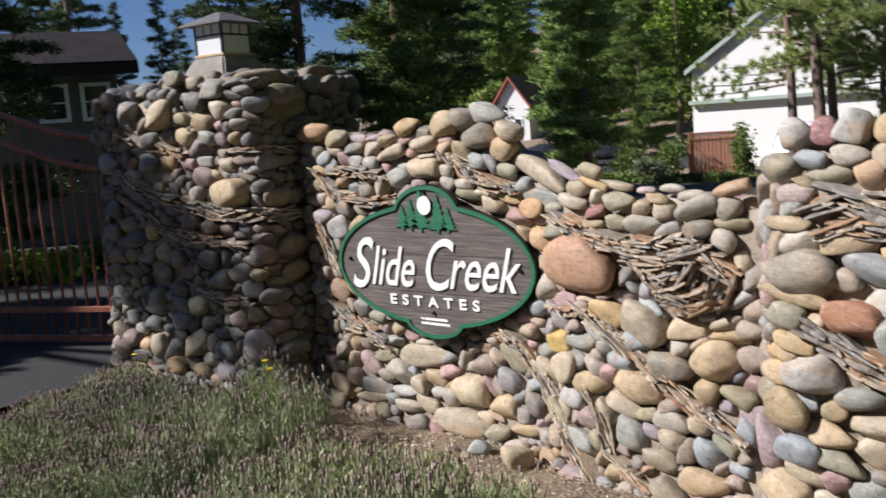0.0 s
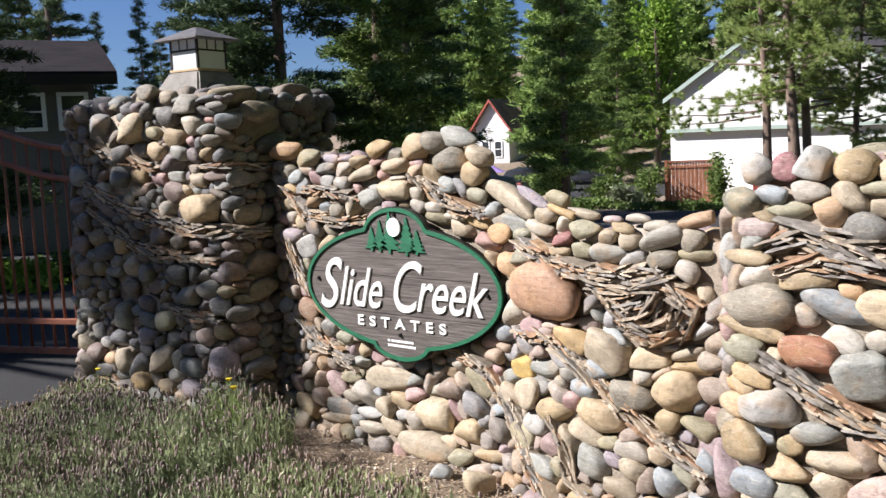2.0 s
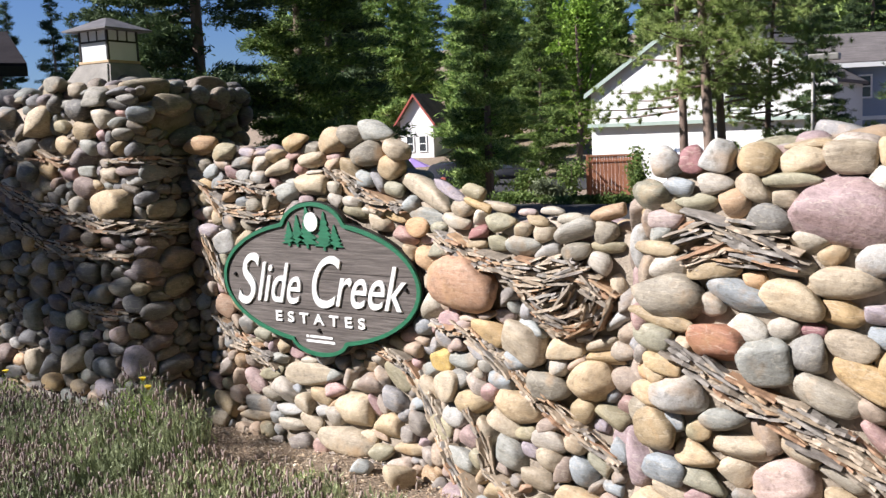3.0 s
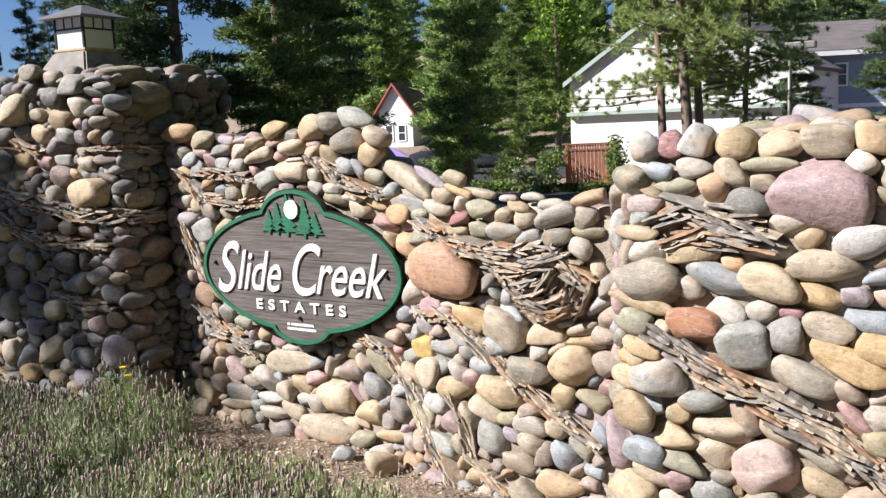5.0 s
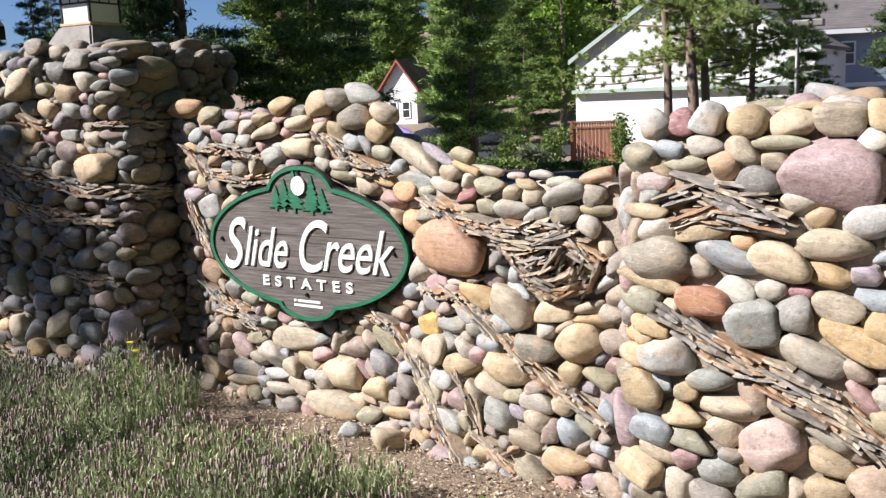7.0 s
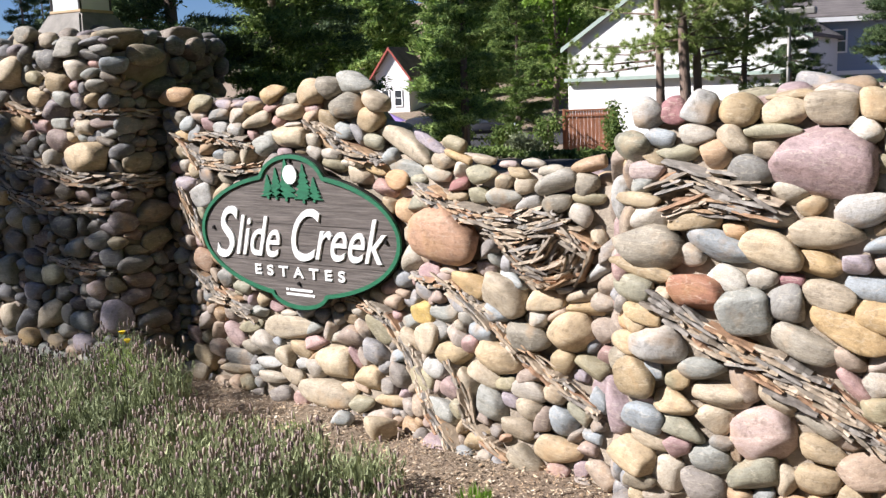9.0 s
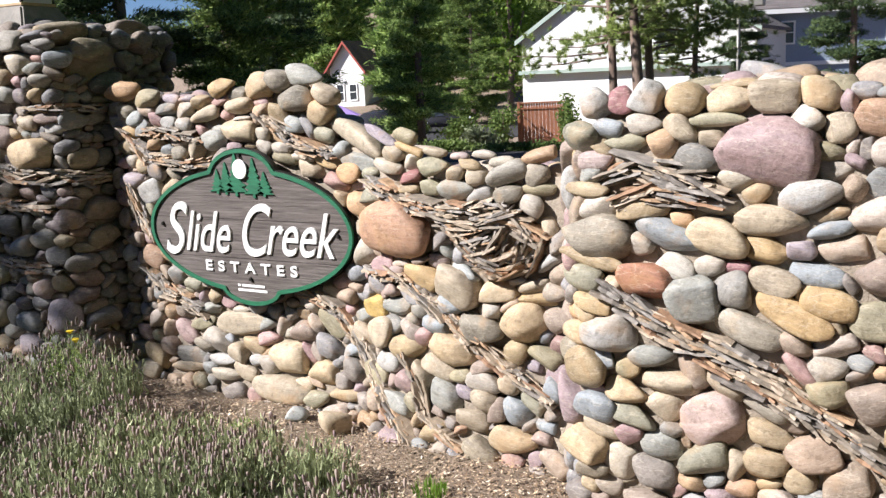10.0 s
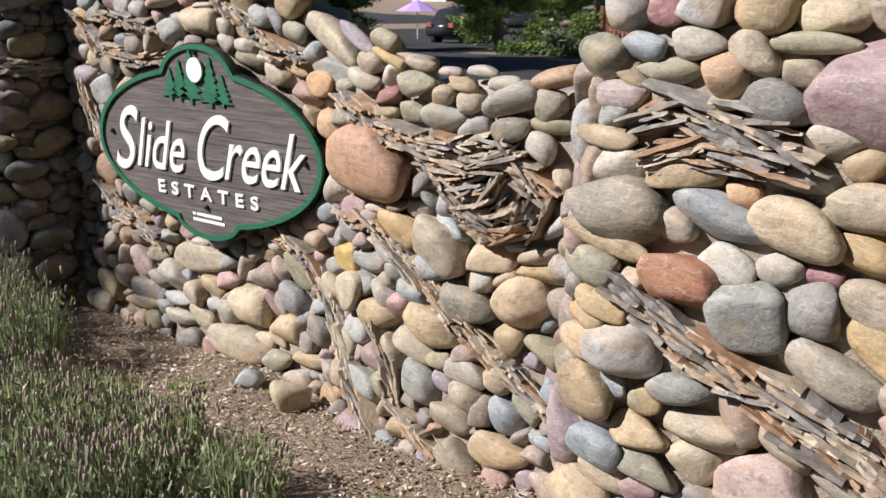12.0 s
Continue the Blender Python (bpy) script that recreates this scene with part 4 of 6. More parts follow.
def outline(grow=0.0, n=160):
    """The sign's edge: an oval with a round arch above and a smaller one below."""
    pts = []
    for i in range(n):
        a = math.tau * i / n
        c, s = math.cos(a), math.sin(a)
        best = 0.0
        for cx, cz, ra, rb in ((0.0, 0.0, 0.69, 0.335), (0.0, 0.275, 0.232, 0.155), (0.01, -0.30, 0.20, 0.095)):
            ra, rb = ra + grow, rb + grow
            A, B, C = (c / ra) ** 2 + (s / rb) ** 2, -2 * (c * cx / ra ** 2 + s * cz / rb ** 2), (cx / ra) ** 2 + (cz / rb) ** 2 - 1
            q = B * B - 4 * A * C
            if q > 0:
                best = max(best, (-B + math.sqrt(q)) / (2 * A))
        pts.append((best * c, best * s))
    return pts


def slab(outer, y0, y1, inner=None):
    """A plate in the xz plane from y0 (front) to y1; with inner, a frame."""
    bm = bmesh.new()
    loops = [[bm.verts.new((x, y, z)) for x, z in ring] for ring in ([outer] if inner is None else [outer, inner]) for y in (y0, y1)]
    n = len(outer)
    def strip(a, b, flip=False):
        for k in range(n):
            f = (a[k], a[(k + 1) % n], b[(k + 1) % n], b[k])
            bm.faces.new(f[::-1] if flip else f)
    strip(loops[0], loops[1])
    if inner is None:
        bm.faces.new(loops[0][::-1])
        bm.faces.new(loops[1])
    else:
        strip(loops[2], loops[3], True)
        strip(loops[0], loops[2], True)
        strip(loops[1], loops[3])
    bmesh.ops.recalc_face_normals(bm, faces=bm.faces[:])
    return bm


sign = thing("entrance_sign", "carved dark wooden sign with green rim and white lettering", "sign", at=(0.008, -0.004, 0.918))
# boards with fine gaps between them
full = outline(-0.012, 320)
for z0, z1 in ((-0.45, -0.148), (-0.145, 0.06), (0.063, 0.45)):
    bm = slab(full, 0.0, 0.03)
    for z, nrm in ((z0, -1), (z1, 1)):
        bmesh.ops.bisect_plane(bm, geom=bm.verts[:] + bm.edges[:] + bm.faces[:], plane_co=(0, 0, z), plane_no=(0, 0, nrm), clear_outer=True)
        bmesh.ops.holes_fill(bm, edges=[e for e in bm.edges if e.is_boundary])
    part("board", bm, WOOD, sign)
bm = slab(outline(0.0), -0.010, 0.03, outline(-0.021))
part("rim", bm, GREEN, sign, "green painted raised rim")
bm = slab(outline(0.005), 0.004, 0.034, outline(-0.004))
part("edge", bm, DARK, sign, "dark outer edge")


def lettering(body, size, x, z, wide, shear, bold, mat, parent, label, depth=0.010, spacing=1.0):
    cu = bpy.data.curves.new("lettering", "FONT")
    cu.body, cu.size, cu.shear, cu.offset, cu.extrude, cu.bevel_depth, cu.space_character = body, size, shear, bold, depth, 0.0015, spacing
    tmp = bpy.data.objects.new("lettering", cu)
    scene.collection.objects.link(tmp)
    me = bpy.data.meshes.new_from_object(tmp.evaluated_get(bpy.context.evaluated_depsgraph_get()))
    bpy.data.objects.remove(tmp)
    xs = [v.co.x for v in me.vertices]
    k = wide / (max(xs) - min(xs))
    for v in me.vertices:
        v.co = Vector((x + (v.co.x - min(xs)) * k, -v.co.z - depth, z + v.co.y))
    me.materials.clear()
    bm = bmesh.new()
    bm.from_mesh(me)
    todo = set(bm.verts)
    while todo:                                            # one part a letter
        front, piece = [todo.pop()], []
        while front:
            v = front.pop()
            piece.append(v)
            for edge in v.link_edges:
                w = edge.other_vert(v)
                if w in todo:
                    todo.discard(w)
                    front.append(w)
        index = {v: i for i, v in enumerate(piece)}
        fs = {f for v in piece for f in v.link_faces}
        link("letter", mesh_of("letter", [v.co for v in piece], [[index[v] for v in f.verts] for f in fs]), mat, parent, label)
    bm.free()


for word, x, z, wide, size, bold in (("S", -0.585, -0.140, 0.185, 0.41, 0.001), ("lide", -0.432, -0.118, 0.330, 0.315, 0.0), ("C", -0.02, -0.125, 0.205, 0.395, 0.0), ("reek", 0.140, -0.112, 0.465, 0.325, 0.0)):
    lettering(word, size, x, z, wide, 0.38, bold, WHITE, sign, "white raised slanted letter", 0.004)
lettering("ESTATES", 0.078, -0.30, -0.222, 0.63, 0.0, 0.0005, WHITE, sign, "small white raised capitals", 0.003, 1.75)
for z, x0, x1 in ((-0.297, -0.085, -0.068), (-0.297, -0.058, 0.10), (-0.322, -0.085, 0.115)):
    part("line", box(x0, -0.003, z, x1, 0.004, z + 0.0125), WHITE, sign, "small white line of lettering")


def little_tree(x, z, h, w, seed):
    r = random.Random(seed)
    side = []
    rows = 6
    for i in range(rows):
        t = i / rows
        side.append((w * (1 - t) * r.uniform(0.9, 1.05), z + 0.10 * h + 0.9 * h * t))
        side.append((w * (1 - t) * 0.45, z + 0.10 * h + 0.9 * h * (t + 0.75 / rows)))
    ring = [(x + 0.008, z), (x + 0.008, z + 0.1 * h)] + [(x + a, b) for a, b in side] + [(x, z + h)] + [(x - a * r.uniform(0.9, 1.0), b) for a, b in reversed(side)] + [(x - 0.008, z + 0.1 * h), (x - 0.008, z)]
    bm = slab(ring, -0.008, 0.002)
    bmesh.ops.triangulate(bm, faces=bm.faces[:])
    return bm


for i, (x, z, h, w) in enumerate(((-0.165, 0.195, 0.13, 0.046), (-0.105, 0.192, 0.17, 0.052), (-0.035, 0.185, 0.225, 0.064), (0.085, 0.178, 0.205, 0.064), (0.155, 0.185, 0.13, 0.052))):
    part("tree_emblem", little_tree(x, z, h, 1.22 * w, i), GREEN, sign, "carved green conifer")
bm = slab([(0.004 + 0.047 * math.cos(a), 0.327 + 0.05 * math.sin(a)) for a in (math.tau * k / 40 for k in range(40))], -0.017, -0.009)
part("moon_emblem", bm, WHITE, sign, "round white moon")
for x, z in ((0.60, 0.0), (-0.60, 0.02), (0.0, 0.395), (0.01, -0.255)):
    bm = bmesh.new()
    bmesh.ops.create_cone(bm, cap_ends=True, segments=10, radius1=0.012, radius2=0.008, depth=0.012, matrix=pose(x, -0.006, z, 90))
    part("bolt", bm, DARK, sign)

# ---- lantern on the pillar ----
GLASS = plain("frosted_pane", (0.70, 0.72, 0.74), 0.35, 0, 0.04, 6, 0)
COPPER = plain("weathered_copper_roof", (0.16, 0.15, 0.15), 0.55, 0.3, 0.3, 12, 0.2)
FRAME_DARK = plain("dark_bronze", (0.03, 0.026, 0.023), 0.5, 0.4, 0.2, 20, 0.1)
CAPSTONE = plain("cap_stone", (0.23, 0.212, 0.19), 0.9, 0, 0.25, 10, 0.6, 0.008)
WOODTRIM = plain("light_wood_trim", (0.50, 0.36, 0.22), 0.7, 0, 0.2, 10, 0.1)
lantern = thing("pillar_lantern", "square lantern with frosted panes and flat hipped roof", "lantern", at=(-1.90, 0.24, 2.065), turn=6)
bm = bmesh.new()
bmesh.ops.create_cone(bm, cap_ends=True, segments=4, radius1=0.315, radius2=0.20, depth=0.15, matrix=pose(0, 0, 0.07, 0, 0, 45))
bmesh.ops.bevel(bm, geom=bm.edges[:], offset=0.012, segments=2, affect="EDGES")
part("base", bm, CAPSTONE, lantern, "sloped grey cap stone")
part("trim", box(-0.135, -0.135, 0.145, 0.135, 0.135, 0.162, 0.003), WOODTRIM, lantern, "pale wooden strip")
W, H0, HM, H1 = 0.122, 0.162, 0.275, 0.352
for sx in (-1, 1):
    for sy in (-1, 1):
        part("corner_post", box(sx * W - 0.008, sy * W - 0.008, H0, sx * W + 0.008, sy * W + 0.008, H1, 0.002), FRAME_DARK, lantern)
for k in range(4):
    m = pose(0, 0, 0, 0, 0, 90 * k)
    part("pane", box(-W + 0.008, -W - 0.003, H0, W - 0.008, -W + 0.003, HM), GLASS, lantern, "pale frosted pane", matrix=m)
    part("rail", box(-W + 0.008, -W - 0.006, HM, W - 0.008, -W + 0.006, HM + 0.012), FRAME_DARK, lantern, matrix=m)
    for x in (-0.076, 0.0, 0.076):
        part("pane", box(x - 0.034, -W - 0.003, HM + 0.012, x + 0.034, -W + 0.003, H1), GLASS, lantern, "small shaded upper pane", matrix=m)
    for x in (-0.038, 0.038):
        part("mullion", box(x - 0.005, -W - 0.006, HM + 0.012, x + 0.005, -W + 0.006, H1), FRAME_DARK, lantern, matrix=m)
bm = bmesh.new()
bmesh.ops.create_cone(bm, cap_ends=True, segments=4, radius1=0.278, radius2=0.03, depth=0.08, matrix=pose(0, 0, 0.398, 0, 0, 45))
box(-0.1966, -0.1966, 0.348, 0.1966, 0.1966, 0.358, 0, bm)
part("roof", bm, COPPER, lantern, "flat hipped metal roof")

# ---- driveway gate ----
RUST = plain("red_brown_steel", (0.32, 0.12, 0.075), 0.5, 0.1, 0.25, 8, 0.15)
gate = thing("driveway_gate", "red-brown steel gate with arched double top rail, closed", "gate", at=(-3.42, 0.43, 0.05), turn=math.degrees(math.atan2(-0.39, -0.92)))
arch = lambda u: 1.70 + 0.36 * (0.5 - 0.5 * math.cos(math.pi * min(max((u - 0.25) / 1.6, 0), 1)))
us = [i * 0.1 for i in range(35)]
for drop, name in ((0.0, "top_rail"), (0.245, "inner_rail")):
    part(name, tube([(u, 0, arch(u) - drop) for u in us], 0.026, 8), RUST, gate, "", True)
part("lower_rail", box(0, -0.024, 0.27, 3.4, 0.024, 0.32, 0.006), RUST, gate)
part("bottom_rail", box(0, -0.024, 0.02, 3.4, 0.024, 0.075, 0.006), RUST, gate)
for i in range(29):
    u = 0.06 + i * 0.117
    part("bar", tube([(u, 0, 0.05), (u, 0, arch(u))], 0.0125, 6), RUST, gate, "", True)
for u in (0.0, 3.4):
    part("stile", box(u - 0.03, -0.03, 0.0, u + 0.03, 0.03, arch(u) + 0.01, 0.006), RUST, gate)

# ---- planting bed ----
rng = np.random.default_rng(12)


def stems(base, height, lean, width):
    """Narrow upright blades: three corners each."""
    n = len(base)
    a = rng.uniform(0, math.tau, n)
    off = np.stack([np.cos(a), np.sin(a), np.zeros(n)], 1) * width[:, None]
    tip = base + lean + np.stack([np.zeros(n), np.zeros(n), height], 1)
    v = np.stack([base - off, base + off, tip], 1).reshape(-1, 3)
    return v, np.arange(3 * n).reshape(-1, 3)


def bed(x, y):
    """Where lavender grows: the bed in front of the wall, with the mulch strip left free."""
    edge = np.interp(x, [-2.6, -1.4, -0.9, -0.5, 0.0, 0.5, 1.0, 1.5], [-0.42, -0.42, -0.45, -0.58, -0.66, -0.70, -0.80, -1.08])
    left = np.interp(y, [-3, -1.25, -0.3], [-1.75, -2.3, -2.75])
    return (y < edge) & (x > left) & (x < 1.65)


lav_v, lav_f, lav_i, base_i = [], [], [], 0
plants = []
tries = 0
while len(plants) < 150 and tries < 9000:
    tries += 1
    x, y = rng.uniform(-2.7, 1.5), rng.uniform(-2.6, -0.38)
    if bed(np.array(x), np.array(y)) and all((x - a) ** 2 + (y - b) ** 2 > 0.172 ** 2 for a, b, _ in plants):
        plants.append((x, y, rng.uniform(0.55, 1.55)))
for x, y, k in plants:
    lush = (x + 0.80) ** 2 + (y + 0.68) ** 2 < 0.17          # a taller clump by the pillar
    tall = 0.175 * (max(k, 1.0) * 1.7 if lush else k)
    fresh = rng.uniform(0, 1) + (0.35 if (x - 0.35) ** 2 + (y + 1.35) ** 2 < 0.12 else 0.0)    # leafy plants carry few heads
    n = 260
    r, a = 0.17 * np.sqrt(rng.uniform(0, 1, n)), rng.uniform(0, math.tau, n)
    out = np.stack([np.cos(a) * r, np.sin(a) * r, np.zeros(n)], 1)
    b0 = np.array([x, y, 0.0]) + out * 0.75
    dome = np.sqrt(1 - (r / 0.19) ** 2)
    hgt = tall * rng.uniform(0.55, 1.05, n) * (0.45 + 0.55 * dome)
    lean = out * rng.uniform(0.15, 0.5, (n, 1)) + rng.normal(0, 0.010, (n, 3)) * [1, 1, 0]
    v, f = stems(b0, hgt, lean, rng.uniform(0.003, 0.006, n))
    lav_v.append(v); lav_f.append(f + base_i); lav_i.append(np.zeros(len(f))); base_i += len(v)
    # narrow leaves held close to the upright shoots
    m = 850
    pick = rng.integers(0, n, m)
    up = rng.uniform(0.25, 1.0, m)
    b1 = b0[pick] + lean[pick] * up[:, None] + np.stack([np.zeros(m), np.zeros(m), hgt[pick] * up], 1) + rng.normal(0, 0.003, (m, 3))
    v, f = stems(b1, rng.uniform(0.014, 0.042, m), rng.normal(0, 0.011, (m, 3)), rng.uniform(0.0035, 0.0075, m))
    lav_v.append(v); lav_f.append(f + base_i); lav_i.append(np.zeros(len(f))); base_i += len(v)
    # spent flower spikes: short blunt six-sided heads on the shoots
    h = int(rng.uniform(70, 135) * (0.12 if fresh > 0.80 else 0.5 if fresh > 0.6 else 1.0))
    pick = rng.integers(0, n, h)
    foot = b0[pick] + lean[pick] * 0.9 + rng.normal(0, 0.004, (h, 3))
    foot[:, 2] = hgt[pick] * 0.8
    tip = foot + lean[pick] * 0.2 + rng.normal(0, 0.008, (h, 3)) * [1, 1, 0]
    tip[:, 2] = hgt[pick] + rng.uniform(-0.01, 0.04, h)
    v = np.stack([foot - [0.0013, 0, 0], foot + [0.0013, 0, 0], tip], 1).reshape(-1, 3)
    f = np.arange(3 * h).reshape(-1, 3)
    lav_v.append(v); lav_f.append(f + base_i); lav_i.append(np.zeros(len(f))); base_i += len(v)
    length, wide, tilt = rng.uniform(0.014, 0.038, (h, 1)), rng.uniform(0.0050, 0.0082, (h, 1)), rng.normal(0, 0.12, (h, 2))
    rings = []
    for t, w in ((0.0, 0.6), (0.45, 1.0), (0.85, 0.85), (1.0, 0.3)):
        mid = tip + np.concatenate([tilt * length * t, length * t], 1)
        for q in range(4):
            a = q * math.pi / 2 + 0.5
            rings.append(mid + np.array([math.cos(a), math.sin(a), 0]) * wide * w)
    v = np.stack(rings, 1).reshape(-1, 3)
    quad = [(g * 4 + q, g * 4 + (q + 1) % 4, g * 4 + 4 + (q + 1) % 4, g * 4 + 4 + q) for g in range(3) for q in range(4)]
    tri = np.array([t3 for a_, b_, c_, d_ in quad for t3 in ((a_, b_, c_), (a_, c_, d_))])
    f = (np.arange(h)[:, None, None] * 16 + tri[None]).reshape(-1, 3)
    lav_v.append(v); lav_f.append(f + base_i); lav_i.append(np.ones(len(f))); base_i += len(v)
me = mesh_np("lavender_bed", np.concatenate(lav_v), np.concatenate(lav_f), [LAV_LEAF, LAV_HEAD], np.concatenate(lav_i))
tagged(link("lavender_bed", me, None), "low grey-green lavender with spent mauve-brown flower spikes", "lavender", kind="stuff")

# bark chips, dead leaves and pebbles on the soil
n = 60000
c = np.stack([rng.uniform(-2.6, 3.2, n), rng.uniform(-2.4, 0.0, n), np.zeros(n)], 1)
c[:, 2] = [0.008 + 0.035 * noise.noise(Vector((x * 2.3, y * 2.3, 0))) for x, y, _ in c]
c[:, 2] += rng.uniform(0.0, 0.012, n)
a, s = rng.uniform(0, math.tau, n), rng.uniform(0.003, 0.014, n) * rng.uniform(0.6, 1.2, n)
u = np.stack([np.cos(a), np.sin(a), rng.normal(0, 0.25, n)], 1) * s[:, None]
w = np.stack([-np.sin(a), np.cos(a), rng.normal(0, 0.25, n)], 1) * (s * rng.uniform(0.2, 0.6, n))[:, None]
up = np.array([0, 0, 1]) * (s * 0.3)[:, None]
v = np.stack([c - u, c - w, c + u + up, c + w], 1).reshape(-1, 3)
tagged(link("bark_litter", mesh_np("bark_litter", v, np.arange(4 * n).reshape(-1, 4), [LITTER]), None), "scattered bark chips, dead leaves and grit", "litter", kind="stuff")


def tuft(x, y, count, tall, mat, label, flower=0):
    ob = thing("weed", label, "plant", "weeds in the bed", at=(x, y, 0.0))
    a, r = rng.uniform(0, math.tau, count), 0.07 * np.sqrt(rng.uniform(0, 1, count))
    b0 = np.stack([np.cos(a) * r, np.sin(a) * r, np.zeros(count)], 1)
    v, f = stems(b0, tall * rng.uniform(0.5, 1.0, count), np.stack([np.cos(a), np.sin(a), np.zeros(count)], 1) * rng.uniform(0, 0.6, (count, 1)) * tall * 0.5, rng.uniform(0.002, 0.005, count))
    if tall > 0.25:                                        # leafy stems
        m = count * 7
        tri = v.reshape(-1, 3, 3)[rng.integers(0, count, m)]
        up = rng.uniform(0.15, 1.0, (m, 1))
        v2, f2 = stems(tri[:, 0] * (1 - up) + tri[:, 2] * up, rng.uniform(0.004, 0.024, m), rng.normal(0, 0.016, (m, 3)), rng.uniform(0.002, 0.005, m))
        v, f = np.concatenate([v, v2]), np.concatenate([f, f2 + len(v)])
    tagged(link("leaf_clump", mesh_np("leaf_clump", v, f, [mat]), None, ob), kind="stuff")
    for i in range(flower):
        bm = bmesh.new()
        p = Vector((rng.normal(0, 0.04), rng.normal(0, 0.04), tall * rng.uniform(0.85, 1.08)))
        bmesh.ops.create_cone(bm, cap_ends=True, segments=6, radius1=0.007, radius2=0.020, depth=0.016, matrix=Matrix.Translation(p))
        part("flower", bm, PETAL, ob, "small yellow flower")
        part("stalk", tube([(p.x * 0.4, p.y * 0.4, 0), p], 0.0016, 4), mat, ob)


tuft(-1.9, -0.95, 260, 0.16, GRASS, "bright green grass tuft among the lavender")
tuft(-0.72, -0.62, 130, 0.44, WEED, "tall green weed with yellow flowers by the pillar", 3)
tuft(-2.25, -0.50, 40, 0.30, WEED, "thin weed with a yellow flower", 1)
tuft(1.45, -0.62, 120, 0.07, GRASS, "small green grass tuft on the mulch")
tuft(0.2, -0.33, 60, 0.04, GRASS, "small green grass tuft on the mulch")
for x, y, a, h, tint in ((-1.02, -0.25, 0.13, 0.085, "tan"), (0.66, -0.20, 0.085, 0.06, "tan"), (0.40, -0.17, 0.06, 0.045, "blue")):
    me = tinted(BLOBS[int(a * 200) % 28], tint)
    ob = link("boulder", me, None, None, "", Matrix.LocRotScale((x, y, h * 0.55), Euler((0.1, 0.2, a * 9)), (a, a * 0.7, h)))
    tagged(ob, "rounded " + {"tan": "tan", "blue": "blue-grey"}[tint] + " river boulder on the soil by the wall", "boulder", "loose boulders")

# ---- trees ----


def conifer_mesh(height, radius, seed, branches, tufts, size, mats, bare=0.06, droop=0.35, shape=0.85):
    """A crown of whorled limbs that carry many small sprays."""
    r = np.random.default_rng(seed)
    V, F, I, base = [], [], [], 0
    bm = bmesh.new()
    bend = r.normal(0, 0.012, 2)
    trunk = [(bend[0] * height * (t ** 2), bend[1] * height * (t ** 2), t * height) for t in np.linspace(0, 1, 9)]
    tube(trunk, [max(0.02, height * 0.014 * (1 - 0.95 * t)) for t in np.linspace(0, 1, 9)], 7, bm)
    limb_pts = []
    for i in range(branches):
        t = bare + (1 - bare) * (i + r.uniform(0, 1)) / branches
        L = radius * (1 - t) ** shape * r.uniform(0.6, 1.12) * (1.0 if t > bare + 0.1 else 0.75) + 0.08
        az = r.uniform(0, math.tau)
        d = np.array([math.cos(az), math.sin(az), 0.0])
        z0 = t * height
        rise = r.uniform(0.0, 0.35) - droop * (1 - t)
        k = max(3, int(0.75 * tufts * L / radius))
        u = np.sqrt(r.uniform(0.03, 1, k))
        p = np.outer(u * L, d) + np.stack([np.zeros(k), np.zeros(k), z0 + u * L * rise - 0.12 * (u * L) ** 2 / max(radius, 0.1)], 1)
        p += r.normal(0, 0.13 * L + 0.03, (k, 3)) * [1, 1, 0.24]
        p[:, 2] += 0.10 * L * u ** 3                        # tips turn up
        limb_pts.append((z0, d, L, rise))
        m = 32
        c = np.repeat(p, m, 0) + r.normal(0, size * 0.30, (k * m, 3)) * [1, 1, 0.5]
        q = len(c)
        dirs = np.repeat(np.tile(d, (k, 1)), m, 0) * 0.9 + r.normal(0, 0.6, (q, 3)) + [0, 0, 0.3]
        dirs /= np.linalg.norm(dirs, axis=1)[:, None]
        side = np.cross(dirs, r.normal(0, 1, (q, 3)))
        side /= np.linalg.norm(side, axis=1)[:, None] + 1e-6
        ln = size * 0.46 * r.uniform(0.6, 1.3, q)[:, None]
        v = np.stack([c - side * ln * 0.12, c + side * ln * 0.12, c + dirs * ln], 1).reshape(-1, 3)
        V.append(v); F.append(np.arange(len(v)).reshape(-1, 3) + base); base += len(v)
    for z0, d, L, rise in limb_pts[::3]:
        tube([(0, 0, z0), (d[0] * L * 0.5, d[1] * L * 0.5, z0 + L * 0.5 * rise), (d[0] * L * 0.9, d[1] * L * 0.9, z0 + L * 0.9 * rise - 0.1 * L * L / max(radius, 0.1))], [0.012 * height * 0.25, 0.008 * height * 0.2, 0.004], 4, bm)
    me = bpy.data.meshes.new("trunk")
    bm.to_mesh(me)
    bm.free()
    me.materials.append(BARK)
    return me, mesh_np("crown", np.concatenate(V), np.concatenate(F), mats)


def tree(name, meshes, x, y, scale, turn, label, group="conifers behind the wall"):
    ob = thing(name, label, "tree", group, at=(x, y, ground_z(x, y) - 0.1), turn=turn)
    ob.scale = (scale, scale, scale)
    for part_name, me in zip(("trunk", "crown"), meshes):
        link(part_name, me, None, ob)
    return ob


DENSE = conifer_mesh(15, 2.45, 1, 105, 52, 0.50, [NEEDLE], 0.07, 0.22, 0.8)
DENSE2 = conifer_mesh(15, 3.1, 2, 130, 60, 0.46, [NEEDLE_MID], 0.05, 0.20, 0.7)
OPEN = conifer_mesh(16, 2.7, 3, 120, 62, 0.38, [NEEDLE_DARK_SHADED], 0.06, 0.35)
SLIM = conifer_mesh(12, 1.7, 4, 110, 30, 0.34, [NEEDLE_DARK_SHADED], 0.06, 0.35)
EYE0 = Vector((3.38, -3.5, 0))


